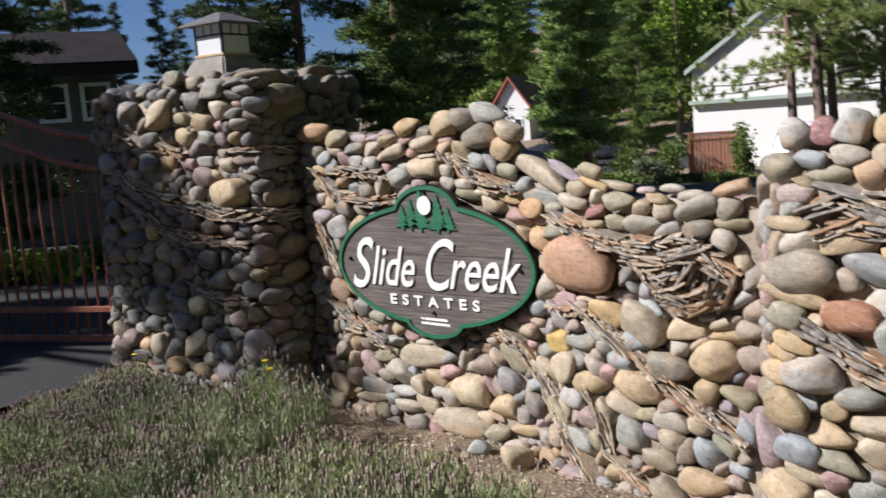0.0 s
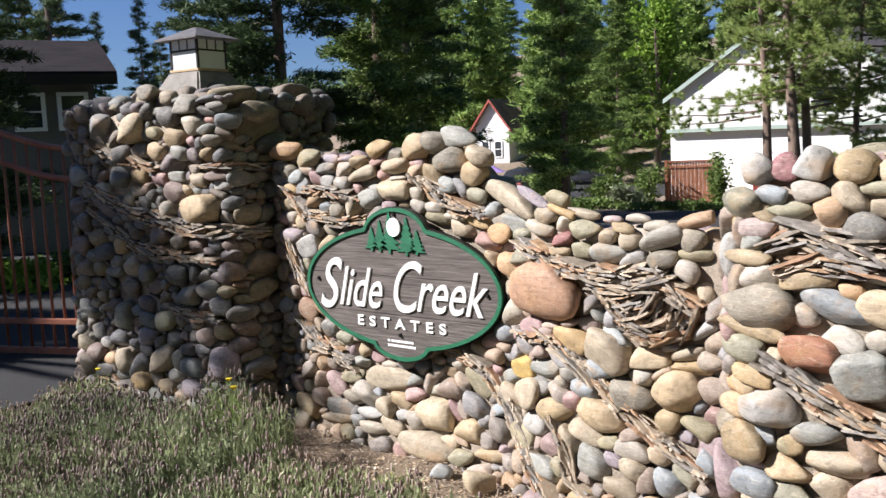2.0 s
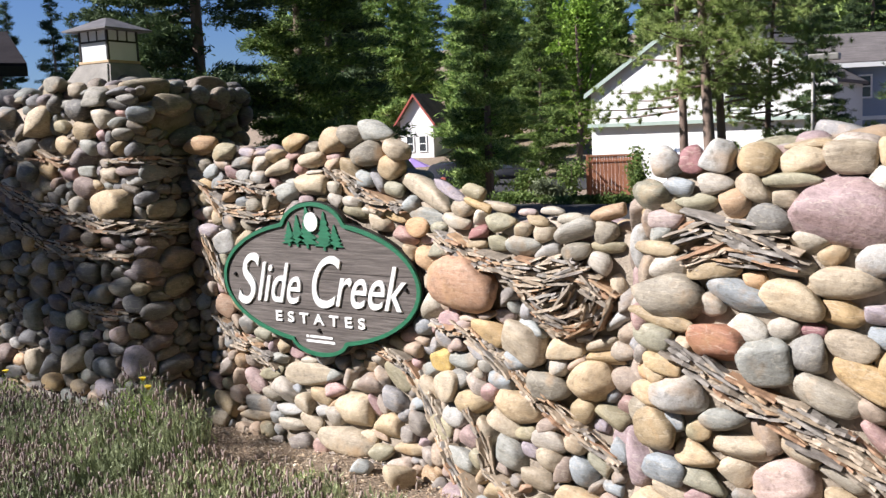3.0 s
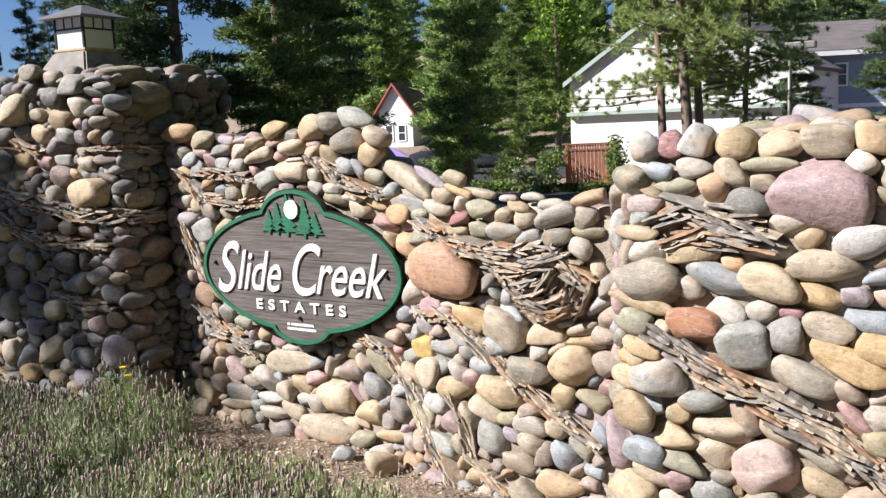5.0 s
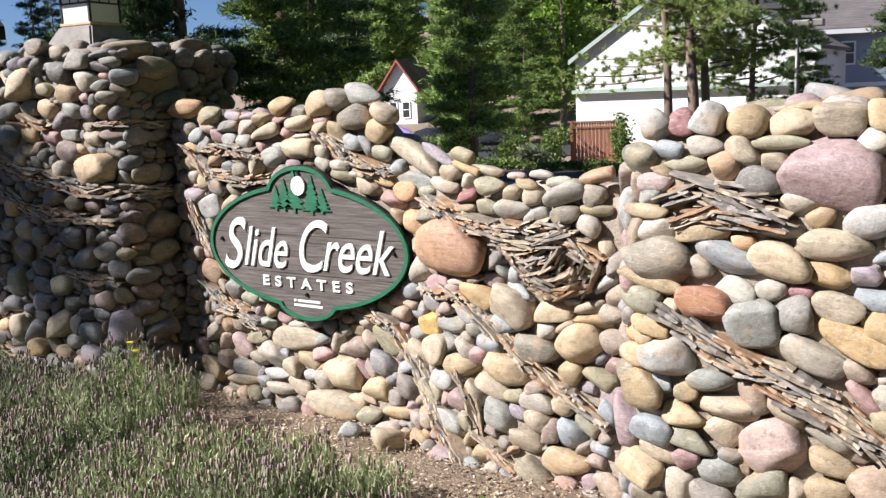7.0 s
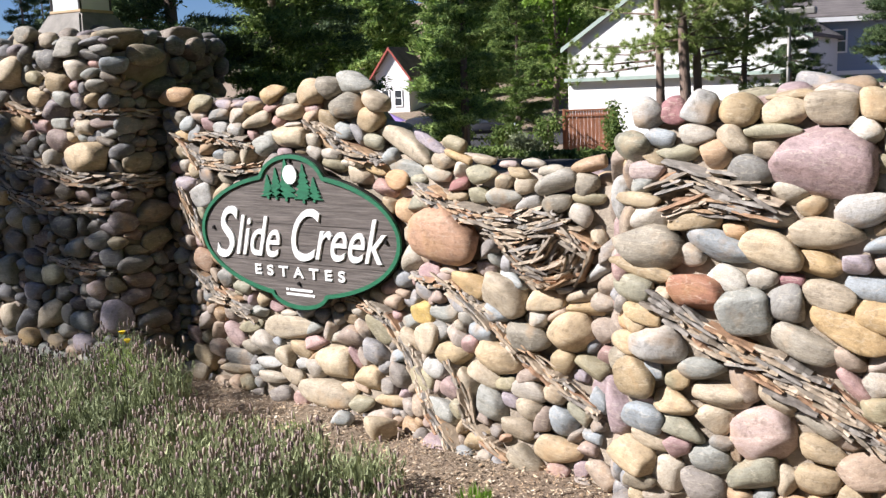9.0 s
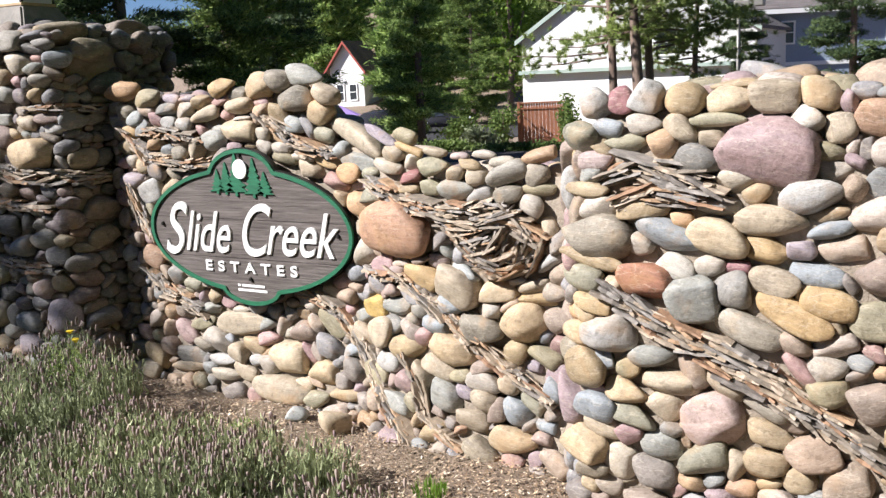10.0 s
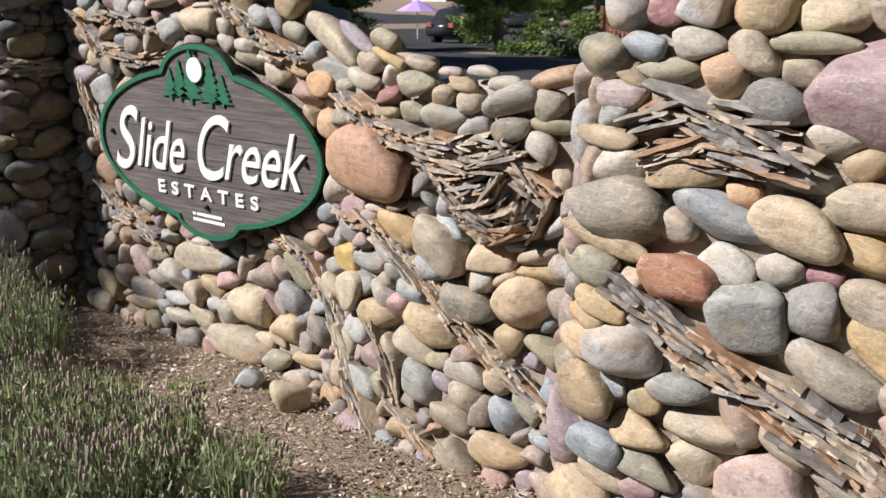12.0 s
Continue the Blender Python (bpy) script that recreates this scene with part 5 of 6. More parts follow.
def out(ax, ay, d):
    v = Vector((ax, ay, 0)).normalized() * d + EYE0
    return v.x, v.y


tree("conifer", DENSE, *out(-0.528, 0.850, 38), 0.9, 20, "tall bright green conifer with dense layered boughs")
tree("conifer", DENSE2, *out(-0.6845, 0.729, 27), 0.82, 70, "broad green conifer, its far side in shade")
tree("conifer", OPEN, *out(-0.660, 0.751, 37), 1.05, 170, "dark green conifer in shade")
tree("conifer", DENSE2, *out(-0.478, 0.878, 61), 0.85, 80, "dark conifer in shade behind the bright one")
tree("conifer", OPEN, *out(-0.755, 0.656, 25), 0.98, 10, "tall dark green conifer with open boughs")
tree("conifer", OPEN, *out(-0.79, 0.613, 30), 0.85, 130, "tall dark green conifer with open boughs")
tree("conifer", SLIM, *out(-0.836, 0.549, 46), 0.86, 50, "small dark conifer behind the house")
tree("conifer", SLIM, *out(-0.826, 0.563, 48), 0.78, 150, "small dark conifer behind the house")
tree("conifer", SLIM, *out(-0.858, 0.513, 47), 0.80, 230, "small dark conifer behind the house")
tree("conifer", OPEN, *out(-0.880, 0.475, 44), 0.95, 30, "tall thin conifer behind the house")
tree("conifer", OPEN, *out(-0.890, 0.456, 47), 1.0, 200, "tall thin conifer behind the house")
# Shade from larger trees on these two comes from their darkened needle colour.
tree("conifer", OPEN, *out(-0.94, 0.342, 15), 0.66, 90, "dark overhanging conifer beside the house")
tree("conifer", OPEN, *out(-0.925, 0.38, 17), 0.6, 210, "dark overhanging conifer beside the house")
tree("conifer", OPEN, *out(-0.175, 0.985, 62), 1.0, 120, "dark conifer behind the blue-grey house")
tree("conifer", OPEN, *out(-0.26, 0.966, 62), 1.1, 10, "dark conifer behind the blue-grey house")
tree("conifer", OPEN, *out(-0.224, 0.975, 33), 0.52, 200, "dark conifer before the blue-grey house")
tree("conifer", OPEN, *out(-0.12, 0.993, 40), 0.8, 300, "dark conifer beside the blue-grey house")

# the hillside wood
hv = []
for src in (DENSE[1], OPEN[1]):
    co = np.empty(len(src.vertices) * 3, np.float32)
    src.vertices.foreach_get("co", co)
    co = co.reshape(-1, 3, 3)
    hv.append(co[rng.permutation(len(co))[:7000]])
wood_v = []
for i in range(100):
    ang = rng.uniform(radians(99), radians(134))
    d = rng.uniform(66, 125)
    if radians(123.6) < ang and d < 92:
        d += 30
    x, y = EYE0.x + d * math.cos(ang), EYE0.y + d * math.sin(ang)
    s = rng.uniform(0.75, 1.25)
    t = rng.uniform(0, math.tau)
    q = hv[i % 2]
    mid = q.mean(1, keepdims=True)
    q = mid + (q - mid) * 3.4                               # fewer, larger sprays for the distance
    m = np.array([[math.cos(t), -math.sin(t), 0], [math.sin(t), math.cos(t), 0], [0, 0, 1]])
    wood_v.append((q.reshape(-1, 3) @ m.T) * s + [x, y, ground_z(x, y) - 0.3])
for i in range(42):                                         # unseen trees added beside and behind the entrance to cut down sky light
    ang = radians(-80 + 160 * i / 35) if i < 36 else radians(-110 - 4 * (i - 36))
    d = rng.uniform(12, 20)
    x, y = EYE0.x + d * math.cos(ang), EYE0.y + d * math.sin(ang)
    s = rng.uniform(1.4, 1.8) if i < 36 else rng.uniform(1.0, 1.35)
    q = hv[i % 2]
    mid = q.mean(1, keepdims=True)
    wood_v.append((mid + (q - mid) * 4.0).reshape(-1, 3) * s + [x, y, -0.3])
wood_v = np.concatenate(wood_v)
tagged(link("hillside_wood", mesh_np("hillside_wood", wood_v, np.arange(len(wood_v)).reshape(-1, 3), [NEEDLE]), None), "dense green conifer wood up a hillside, with unseen trees added round the entrance to block skylight", "forest", kind="stuff")


def leaf_cloud(count, spread, size, seed, mat, lumps=9):
    """Leaves gathered in uneven lumps."""
    r = np.random.default_rng(seed)
    lump = r.normal(0, 1, (lumps, 3))
    lump = lump / np.linalg.norm(lump, axis=1)[:, None] * r.uniform(0.3, 0.85, (lumps, 1)) * spread
    c = lump[r.integers(0, lumps, count)] + r.normal(0, 1, (count, 3)) * np.array(spread) * 0.24
    d = r.normal(0, 1, (count, 3)); d /= np.linalg.norm(d, axis=1)[:, None]
    s = np.cross(d, r.normal(0, 1, (count, 3))); s /= np.linalg.norm(s, axis=1)[:, None]
    ln = size * r.uniform(0.6, 1.3, (count, 1))
    v = np.stack([c - d * ln, c + s * ln * 0.5, c + d * ln, c - s * ln * 0.5], 1).reshape(-1, 3)
    return mesh_np("crown", v, np.arange(4 * count).reshape(-1, 4), [mat])


def broadleaf(name, x, y, height, spread, size, count, seed, mat, label, category, group=""):
    z = ground_z(x, y)
    ob = thing(name, label, category, group, at=(x, y, z))
    link("crown", leaf_cloud(count, spread, size, seed, mat), None, ob, "", Matrix.Translation((0, 0, height - spread[2] * 0.95)))
    bm = tube([(0, 0, -0.1), (0.03 * height, 0, height * 0.4), (0, 0.03 * height, height * 0.8)], [0.03 * height * 0.7, 0.02 * height * 0.7, 0.006 * height], 6)
    for k in range(5):
        a = k * 1.3
        tube([(0.02 * height, 0, height * 0.3), (math.cos(a) * spread[0] * 0.6, math.sin(a) * spread[1] * 0.6, height * (0.55 + 0.05 * k))], [0.01 * height, 0.004 * height], 5, bm)
    part("trunk", bm, BARK, ob)


broadleaf("tree", *out(-0.444, 0.896, 64), 13.0, (2.1, 2.1, 5.6), 0.17, 7000, 6, LEAF_LIGHT, "light green leafy tree behind the road", "tree")
for i, (ax, ay, d, h, sp, mat, lab) in enumerate((
        (-0.492, 0.870, 36, 1.3, (1.0, 0.8, 0.7), LEAF_SHRUB, "round dark green shrub by the road"), (-0.452, 0.892, 35.5, 1.5, (0.7, 0.7, 0.75), LEAF_SHRUB, "upright green shrub beside the fence"),
        (-0.472, 0.881, 33, 0.9, (0.65, 0.6, 0.5), LEAF_SAGE, "grey-green sage bush by the road"), (-0.39, 0.921, 34, 1.75, (0.6, 0.6, 0.9), LEAF_SHRUB, "dark upright shrub against the fence"),
        (-0.505, 0.863, 33, 0.5, (1.2, 0.6, 0.3), LEAF_SHRUB, "low green ground cover by the road"), (-0.435, 0.90, 31, 0.35, (1.8, 0.5, 0.22), LEAF_SHRUB, "low green verge planting by the road"),
        (-0.40, 0.916, 30.5, 0.35, (1.6, 0.5, 0.22), LEAF_SHRUB, "low green verge planting by the road"), (-0.545, 0.838, 42, 1.2, (1.3, 0.8, 0.6), LEAF_SHRUB, "dark green shrub under the conifer"),
        (-0.875, 0.484, 15, 0.6, (0.9, 0.7, 0.32), LEAF_SHRUB, "green garden shrub beyond the gate"), (-0.91, 0.414, 14, 0.5, (1.0, 0.7, 0.28), LEAF_LIGHT, "sunlit green garden shrub beyond the gate"))):
    broadleaf("shrub", *out(ax, ay, d), h, sp, 0.075, 1500, 30 + i, mat, lab, "shrub", "shrubs by the road")


def pine(x, y, height, seed, trunk_r, label, first=0.30):
    """A pine with an open crown: bare limbs that end in clumps of long needles."""
    r = np.random.default_rng(seed)
    ob = thing("pine_tree", label, "tree", "pines by the white house", at=(x, y, ground_z(x, y) - 0.05))
    bm = bmesh.new()
    tr = [(0.12 * math.sin(t * 3 + seed), 0.1 * math.sin(t * 4 + seed), t * height) for t in np.linspace(0, 1, 10)]
    tube(tr, [trunk_r * (1 - 0.85 * t) for t in np.linspace(0, 1, 10)], 8, bm)
    part("trunk", bm, BARK, ob, "grey-brown scaly bark", True)
    V, base = [], 0
    for i in range(44):
        t = first + (1 - first) * i / 44
        az, L = r.uniform(0, math.tau), (0.95 + 1.5 * (1 - t)) * r.uniform(0.6, 1.15)
        d = np.array([math.cos(az), math.sin(az), 0])
        k = np.array([0, 0, t * height])
        rise = r.uniform(-0.10, 0.3)
        tip = k + d * L + [0, 0, L * rise]
        mid = k + d * L * 0.5 + [0, 0, L * 0.5 * rise - 0.06]
        bm = tube([k, mid, tip], [0.028, 0.018, 0.007], 5)
        part("limb", bm, BARK, ob)
        for j in range(25):
            u = r.uniform(0.22, 1.1)
            c = k + (tip - k) * u + r.normal(0, 0.12 * L, 3) * [1, 1, 0.55]
            n = 64
            dirs = r.normal(0, 1, (n, 3)) + d * 0.6 + [0, 0, 0.3]
            dirs /= np.linalg.norm(dirs, axis=1)[:, None]
            side = np.cross(dirs, r.normal(0, 1, (n, 3)))
            side /= np.linalg.norm(side, axis=1)[:, None]
            ln = r.uniform(0.07, 0.17, (n, 1))
            V.append(np.stack([c - side * 0.007, c + side * 0.007, c + dirs * ln], 1).reshape(-1, 3))
    V = np.concatenate(V)
    link("needles", mesh_np("needles", V, np.arange(len(V)).reshape(-1, 3), [NEEDLE_PINE]), None, ob, "long grey-green needles in open clumps")


pine(*out(-0.352, 0.936, 22), 7.5, 1, 0.13, "pine with several bare limbs and open needle clumps", 0.34)
pine(*out(-0.325, 0.946, 21.5), 8.5, 2, 0.16, "taller pine with red-brown trunk and open crown", 0.33)
pine(*out(-0.307, 0.952, 22.5), 8.0, 3, 0.13, "pine with open crown close to its neighbours", 0.34)
pine(*out(-0.262, 0.965, 24), 7.0, 4, 0.10, "slender pine with spreading needle clumps", 0.22)

# ---- houses, fence, cars ----
SIDING = plain("white_siding", (0.66, 0.65, 0.63), 0.7, 0, 0.05, 2, 0.2, 0.01, (1, 1, 30))
BLUEGREY = plain("blue_grey_siding", (0.25, 0.31, 0.40), 0.75, 0, 0.06, 2, 0.2, 0.01, (1, 1, 30))
BEIGE = plain("beige_siding", (0.30, 0.28, 0.24), 0.8, 0, 0.08, 2, 0.2, 0.01, (1, 1, 30))
# Beige siding with the tree shade on the left house put into its colour.
BEIGE_SHADED = plain("shaded_beige_siding", (0.15, 0.145, 0.125), 0.8, 0, 0.08, 2, 0.2, 0.01, (1, 1, 30))
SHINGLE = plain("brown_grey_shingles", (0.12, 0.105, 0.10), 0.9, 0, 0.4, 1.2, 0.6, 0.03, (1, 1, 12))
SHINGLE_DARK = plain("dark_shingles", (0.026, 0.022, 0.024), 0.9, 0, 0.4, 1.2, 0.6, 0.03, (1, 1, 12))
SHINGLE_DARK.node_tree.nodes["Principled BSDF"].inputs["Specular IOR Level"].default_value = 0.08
SHINGLE_BROWN = plain("brown_shingles", (0.20, 0.13, 0.10), 0.9, 0, 0.3, 1.2, 0.6, 0.03)
SAGE_TRIM = plain("grey_green_trim", (0.30, 0.37, 0.32), 0.6, 0, 0.08, 3, 0)
RED_TRIM = plain("red_trim", (0.32, 0.06, 0.04), 0.6, 0, 0.08, 3, 0)
PANE, nt, b = material("window_glass", 0.08)
b.inputs["Base Color"].default_value = (0.03, 0.035, 0.04, 1)
b.inputs["Specular IOR Level"].default_value = 0.6


def window(parent, x, z, w, h, y=-0.02, frame_mat=None):
    f = part("window", box(x - w / 2, y - 0.03, z, x + w / 2, y + 0.02, z + h), PANE, parent, "window with dark glass")
    for x0, x1, z0, z1 in ((x - w / 2 - 0.09, x - w / 2, z - 0.08, z + h + 0.08), (x + w / 2, x + w / 2 + 0.09, z - 0.08, z + h + 0.08), (x - w / 2, x + w / 2, z + h, z + h + 0.08),
                           (x - w / 2, x + w / 2, z - 0.08, z), (x - w / 2, x + w / 2, z + h * 0.48, z + h * 0.53)):
        part("window_frame", box(x0, y - 0.06, z0, x1, y + 0.03, z1), frame_mat or WHITE, f)


def house(name, corner, direction, width, depth, eave, ridge, wall, roof, trim, label, gable_front, overhang=0.5):
    """corner: the front's left end; direction: along the front; eave and ridge above the ground there."""
    z0 = ground_z(*corner) - 0.3
    ob = thing(name, label, "house", "houses", at=(corner[0], corner[1], z0), turn=math.degrees(math.atan2(direction[1], direction[0])))
    e, r = eave - z0, ridge - z0
    bm = bmesh.new()
    if gable_front:
        prof = [(0, 0), (width, 0), (width, e), (width / 2, r), (0, e)]
        pts = [[bm.verts.new((x, y, z)) for x, z in prof] for y in (0, depth)]
    else:
        prof = [(0, 0), (depth, 0), (depth, e), (depth / 2, r), (0, e)]
        pts = [[bm.verts.new((x, y, z)) for y, z in prof] for x in (0, width)]
    for k in range(5):
        bm.faces.new((pts[0][k], pts[0][(k + 1) % 5], pts[1][(k + 1) % 5], pts[1][k]))
    bm.faces.new(pts[0]); bm.faces.new(pts[1])
    bmesh.ops.recalc_face_normals(bm, faces=bm.faces[:])
    part("wall", bm, wall, ob)
    half = (width if gable_front else depth) / 2
    k = (r - e) / half
    for side in (-1, 1):
        bm = bmesh.new()
        a, b_ = (half - side * (half + overhang), e - k * overhang), (half, r)
        long0, long1 = -overhang, (depth if gable_front else width) + overhang
        for lift in (0.03, 0.20):
            for t in (long0, long1):
                for p, q in (a, b_):
                    bm.verts.new((p, t, q + lift) if gable_front else (t, p, q + lift))
        bm.verts.ensure_lookup_table()
        v = bm.verts
        for f in ((0, 1, 3, 2), (4, 5, 7, 6), (0, 1, 5, 4), (2, 3, 7, 6), (0, 2, 6, 4), (1, 3, 7, 5)):
            bm.faces.new([v[i] for i in f])
        bmesh.ops.recalc_face_normals(bm, faces=bm.faces[:])
        slope = part("roof", bm, roof, ob)
        if gable_front:
            bm = bmesh.new()
            for dz in (-0.16, 0.06):
                for y in (long0 - 0.06, long0 + 0.02):
                    for p, q in (a, b_):
                        bm.verts.new((p, y, q + dz + 0.1))
            bm.verts.ensure_lookup_table()
            v = bm.verts
            for f in ((0, 1, 3, 2), (4, 5, 7, 6), (0, 1, 5, 4), (2, 3, 7, 6), (0, 2, 6, 4), (1, 3, 7, 5)):
                bm.faces.new([v[i] for i in f])
            bmesh.ops.recalc_face_normals(bm, faces=bm.faces[:])
            part("barge_board", bm, trim, slope)
    if not gable_front:
        part("fascia", box(-overhang, -overhang - 0.05, e - k * overhang - 0.08, width + overhang, -overhang, e - k * overhang + 0.14), trim, ob)
    return ob


facing = Vector((0.995, 0.0, 0))
wh = house("house", out(-0.431, 0.902, 48), facing, 11.5, 9, 3.35, 7.0, SIDING, SHINGLE, SAGE_TRIM, "large white house with grey-green trim behind pines", True, 0.25)
part("band", box(-0.05, -0.35, 3.45, 11.55, 0.0, 3.63), SAGE_TRIM, wh, "grey-green band between the storeys")
window(wh, 7.4, 4.1, 0.9, 1.1)
bh = house("house", out(-0.245, 0.969, 50), Vector((0.90, 0.44, 0)), 15, 8, 4.35, 5.9, BLUEGREY, SHINGLE, WHITE, "blue-grey two-storey house in shade", False, 0.5)
for x in (3.5, 5.6, 8.6):
    window(bh, x, 4.45, 0.5, 1.0, -0.02, WHITE)
part("band", box(-0.05, -0.1, 3.3, 15.05, 0.0, 3.5), WHITE, bh)
part("garage_door", box(5.5, -0.04, 0.2, 8.5, 0.0, 2.4), BEIGE, bh)
fh = house("house", out(-0.6035, 0.7974, 78), Vector((0.95, 0.10, 0)), 3.1, 3, 2.9, 4.9, SIDING, SHINGLE_BROWN, RED_TRIM, "small white house with brown roof and red trim", True, 0.4)
for x in (0.9, 2.1):
    window(fh, x, 0.9, 0.6, 1.2)
lh = house("house", out(-0.94, 0.34, 22), Vector((0.43, 0.90, 0)), 4.0, 6, 3.45, 4.35, BEIGE_SHADED, SHINGLE_DARK, FRAME_DARK, "single-storey beige house with dark shingle roof in shade", False, 0.45)
for x in (2.67, 3.54):
    window(lh, x, 2.98, 0.46, 0.66)

PLANK = plain("red_brown_fence_wood", (0.33, 0.135, 0.07), 0.8, 0, 0.45, 2.5, 0.3, 0.01, (6, 6, 0.6))
fx, fy = out(-0.435, 0.90, 36)
fence = thing("garden_fence", "weathered red-brown wooden fence panel", "fence", at=(fx, fy, ground_z(fx, fy) - 0.02), turn=math.degrees(math.atan2(0.42, 0.907)))
for i in range(13):
    part("plank", box(i * 0.142, -0.012, 0.05, i * 0.142 + 0.136, 0.012, 1.45), PLANK, fence)
for z in (1.46, 1.67):
    part("rail", box(-0.05, -0.04, z - 0.03, 1.9, 0.04, z + 0.03), PLANK, fence)
for i in range(19):
    part("lattice_slat", box(i * 0.1, -0.012, 1.49, i * 0.1 + 0.088, 0.012, 1.65), PLANK, fence)
for x in (-0.05, 1.85):
    part("post", box(x - 0.05, -0.05, -0.3, x + 0.05, 0.05, 1.72), PLANK, fence)

px, py = out(-0.226, 0.974, 30)
lamp = thing("street_lamp", "slim grey street lamp with flat box head", "street lamp", at=(px, py, ground_z(px, py)))
STEEL = plain("grey_steel", (0.22, 0.21, 0.19), 0.5, 0.5, 0.15, 8, 0)
part("pole", tube([(0, 0, 0), (0, 0, 4.2)], [0.06, 0.045], 8), STEEL, lamp, "", True)
part("head", box(-0.10, -0.18, 4.15, 0.75, 0.18, 4.35, 0.03), STEEL, lamp, "flat box lamp head")


def car(x, y, turn, paint, label, high=1.0):
    ob = thing("car", label, "car", "parked cars", at=(x, y, ground_z(x, y) + 0.05), turn=turn)
    side = [(-2.2, 0.35), (-2.25, 0.75), (-2.1, 1.0 * high), (-1.75, 1.08 * high), (-1.45, 1.55 * high), (-0.4, 1.68 * high), (0.55, 1.60 * high), (1.15, 1.08 * high), (2.0, 0.95 * high), (2.25, 0.7), (2.2, 0.35)]
    bm = bmesh.new()
    a = [bm.verts.new((px_, -0.88 + (0.16 if pz > 1.2 * high else 0), pz)) for px_, pz in side]
    c = [bm.verts.new((px_, 0.88 - (0.16 if pz > 1.2 * high else 0), pz)) for px_, pz in side]
    for k in range(len(side)):
        bm.faces.new((a[k], a[(k + 1) % len(side)], c[(k + 1) % len(side)], c[k]))
    bm.faces.new(a[::-1]); bm.faces.new(c)
    bmesh.ops.recalc_face_normals(bm, faces=bm.faces[:])
    bmesh.ops.bevel(bm, geom=bm.edges[:], offset=0.05, segments=2, affect="EDGES")
    part("body", bm, paint, ob, "", True)
    for s in (-1, 1):
        for x0, x1 in ((-1.4, -0.45), (-0.38, 0.75)):
            bm = bmesh.new()
            q = [bm.verts.new((px_, s * (0.90 - (0.14 if pz > 1.2 else 0.0)), pz * high)) for px_, pz in ((x0, 1.1), (x1 + (0.2 if x1 > 0 else 0), 1.1), (x1 - (0.2 if x1 > 0 else 0), 1.52), (x0 + (0.15 if x0 < -1 else 0), 1.5))]
            r2 = [bm.verts.new(v.co + Vector((0, -s * 0.05, 0))) for v in q]
            for k in range(4):
                bm.faces.new((q[k], q[(k + 1) % 4], r2[(k + 1) % 4], r2[k]))
            bm.faces.new(q); bm.faces.new(r2)
            bmesh.ops.recalc_face_normals(bm, faces=bm.faces[:])
            part("side_window", bm, PANE, ob, "dark side window")
        for wx in (-1.4, 1.4):
            bm = bmesh.new()
            bmesh.ops.create_cone(bm, cap_ends=True, segments=20, radius1=0.36, radius2=0.36, depth=0.24, matrix=pose(wx, s * 0.82, 0.32, 90))
            tyre = part("wheel", bm, TYRE, ob, "black tyre")
            bm = bmesh.new()
            bmesh.ops.create_cone(bm, cap_ends=True, segments=14, radius1=0.22, radius2=0.2, depth=0.05, matrix=pose(wx, s * 0.945, 0.32, 90))
            part("rim", bm, STEEL, tyre)
    for s in (-1, 1):
        part("tail_light", box(-2.27, s * 0.62 - 0.14, 0.78, -2.19, s * 0.62 + 0.14, 0.98, 0.02), RED_TRIM, ob, "red tail light")
    part("headlight", box(2.12, -0.8, 0.72, 2.24, -0.45, 0.86, 0.02), GLASS, ob)
    part("headlight", box(2.12, 0.45, 0.72, 2.24, 0.8, 0.86, 0.02), GLASS, ob)


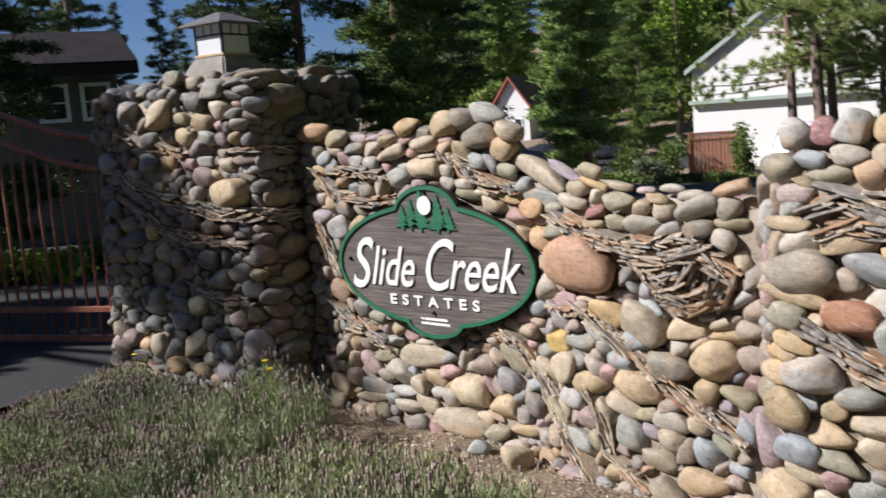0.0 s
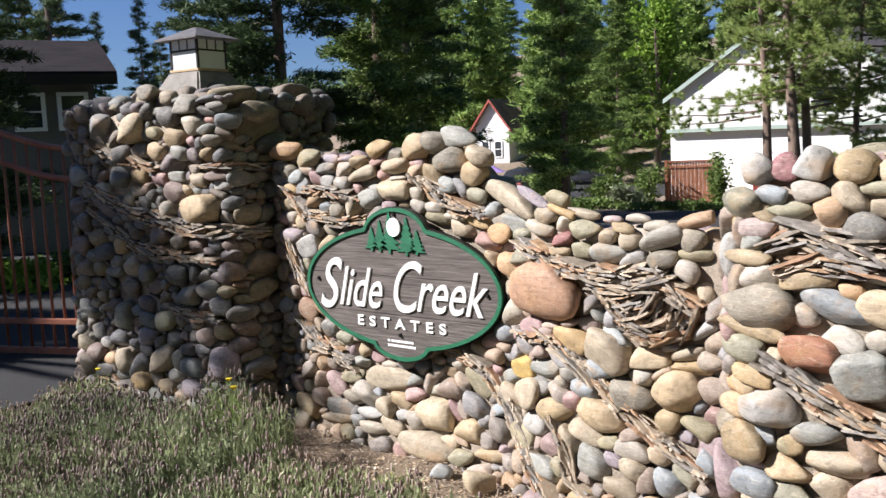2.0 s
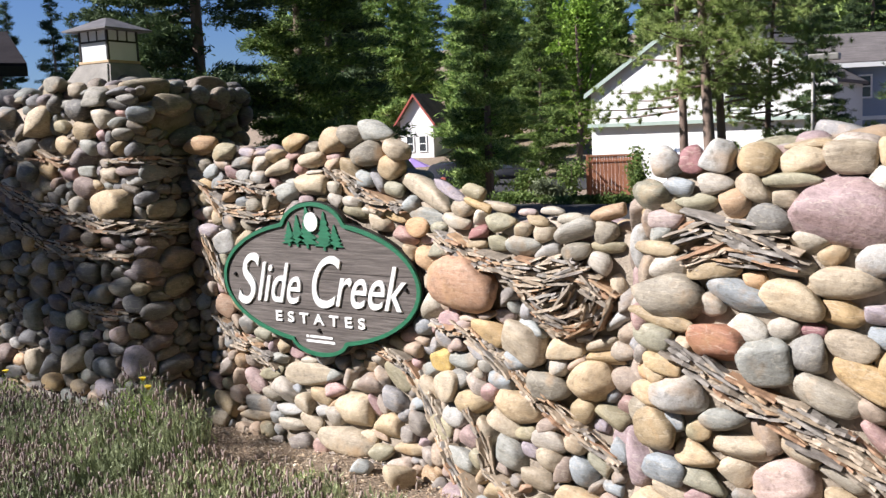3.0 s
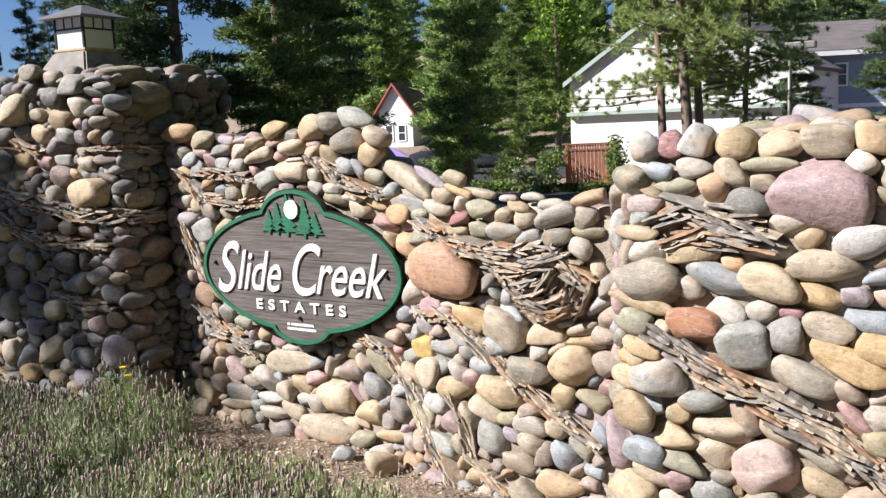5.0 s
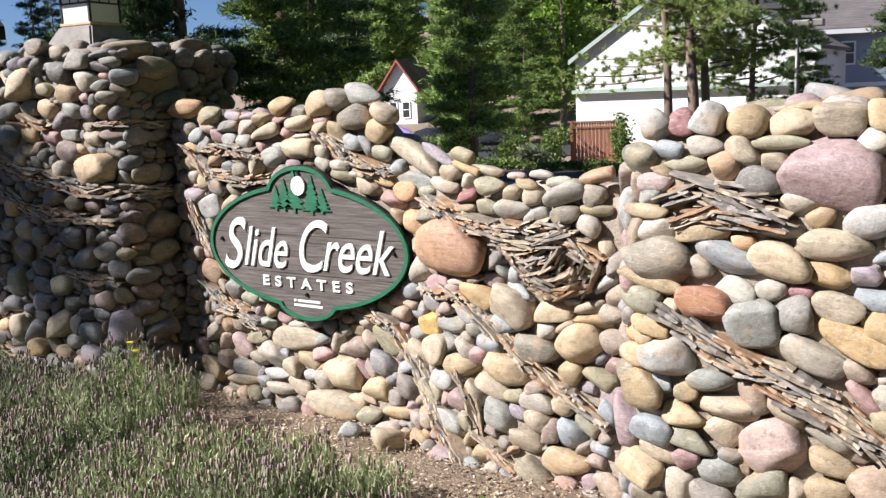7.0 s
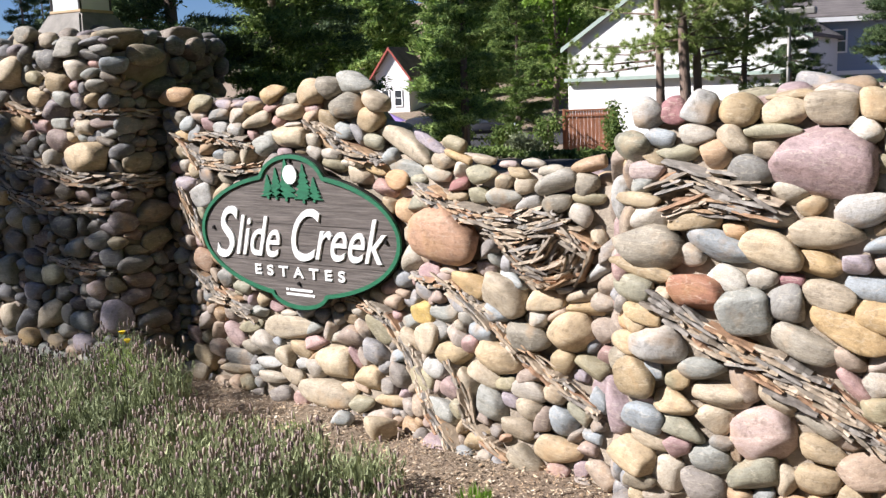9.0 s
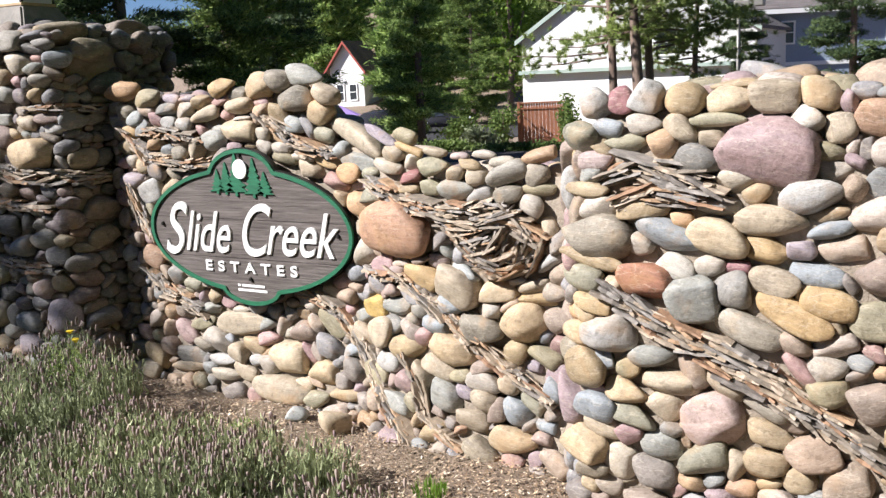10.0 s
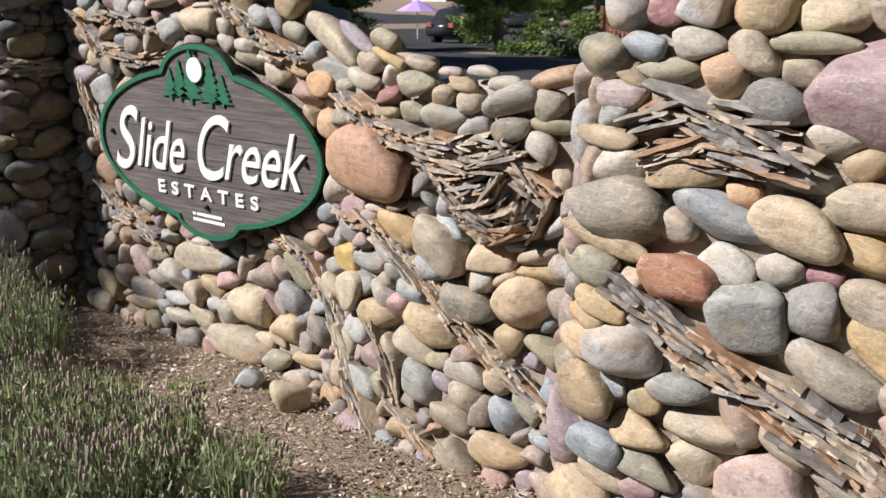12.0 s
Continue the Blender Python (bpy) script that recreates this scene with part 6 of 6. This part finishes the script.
TYRE = plain("tyre_rubber", (0.02, 0.02, 0.02), 0.85, 0, 0.2, 10, 0)
DARKPAINT = plain("dark_car_paint", (0.03, 0.03, 0.032), 0.25, 0.2, 0.1, 2, 0)
PALEPAINT = plain("white_car_paint", (0.72, 0.73, 0.75), 0.25, 0.0, 0.03, 2, 0)
car(-22.7, 35.6, 89, DARKPAINT, "dark parked sport utility car on the road")
car(*out(-0.331, 0.9436, 27), 110, PALEPAINT, "white parked car behind the wall end")
car(*out(-0.517, 0.856, 56), 20, DARKPAINT, "dark parked car far down the road", 0.9)

LILAC = plain("lilac_cloth", (0.42, 0.28, 0.62), 0.8, 0, 0.1, 3, 0)
ux, uy = -27.1, 37.4
umbrella = thing("patio_umbrella", "lilac patio umbrella standing beyond the road", "umbrella", at=(ux, uy, ground_z(ux, uy)))
part("pole", tube([(0, 0, 0), (0, 0, 2.1)], 0.025, 6), WHITE, umbrella)
bm = bmesh.new()
bmesh.ops.create_cone(bm, cap_ends=False, segments=8, radius1=1.15, radius2=0.04, depth=0.55, matrix=Matrix.Translation((0, 0, 1.75)))
part("canopy", bm, LILAC, umbrella, "lilac cloth canopy")

# the trees beside the driveway that shade the pillar's foot, the gate and the driveway
tree("conifer", DENSE, -11.3, -4.25, 0.80, 40, "tall conifer that shades the gate", "conifers by the driveway")
bough = thing("tree", "broad tree whose low boughs shade the gate pillar", "tree", "", at=(-9.9, -5.66, 0), turn=135)
link("crown", leaf_cloud(7500, (2.15, 0.5, 0.68), 0.11, 77, LEAF_SHRUB, 22), None, bough, "", Matrix.Translation((0.45, 0, 8.42)))
link("crown", leaf_cloud(6500, (1.9, 0.65, 0.5), 0.12, 78, LEAF_SHRUB, 16), None, bough, "", Matrix.Translation((0.8, 0, 5.55)))
part("trunk", tube([(1.5, 0.2, -0.1), (1.2, 0.1, 3), (0.4, 0, 6), (0, 0, 8.4)], [0.22, 0.18, 0.12, 0.05], 8), BARK, bough, "", True)
for k in range(6):
    part("limb", tube([(0.3, 0, 6.0 + 0.1 * k), (-2.0 + 0.8 * k, 0.1 * (k % 3) - 0.1, 8.0 + 0.1 * k)], [0.07, 0.02], 5), BARK, bough)
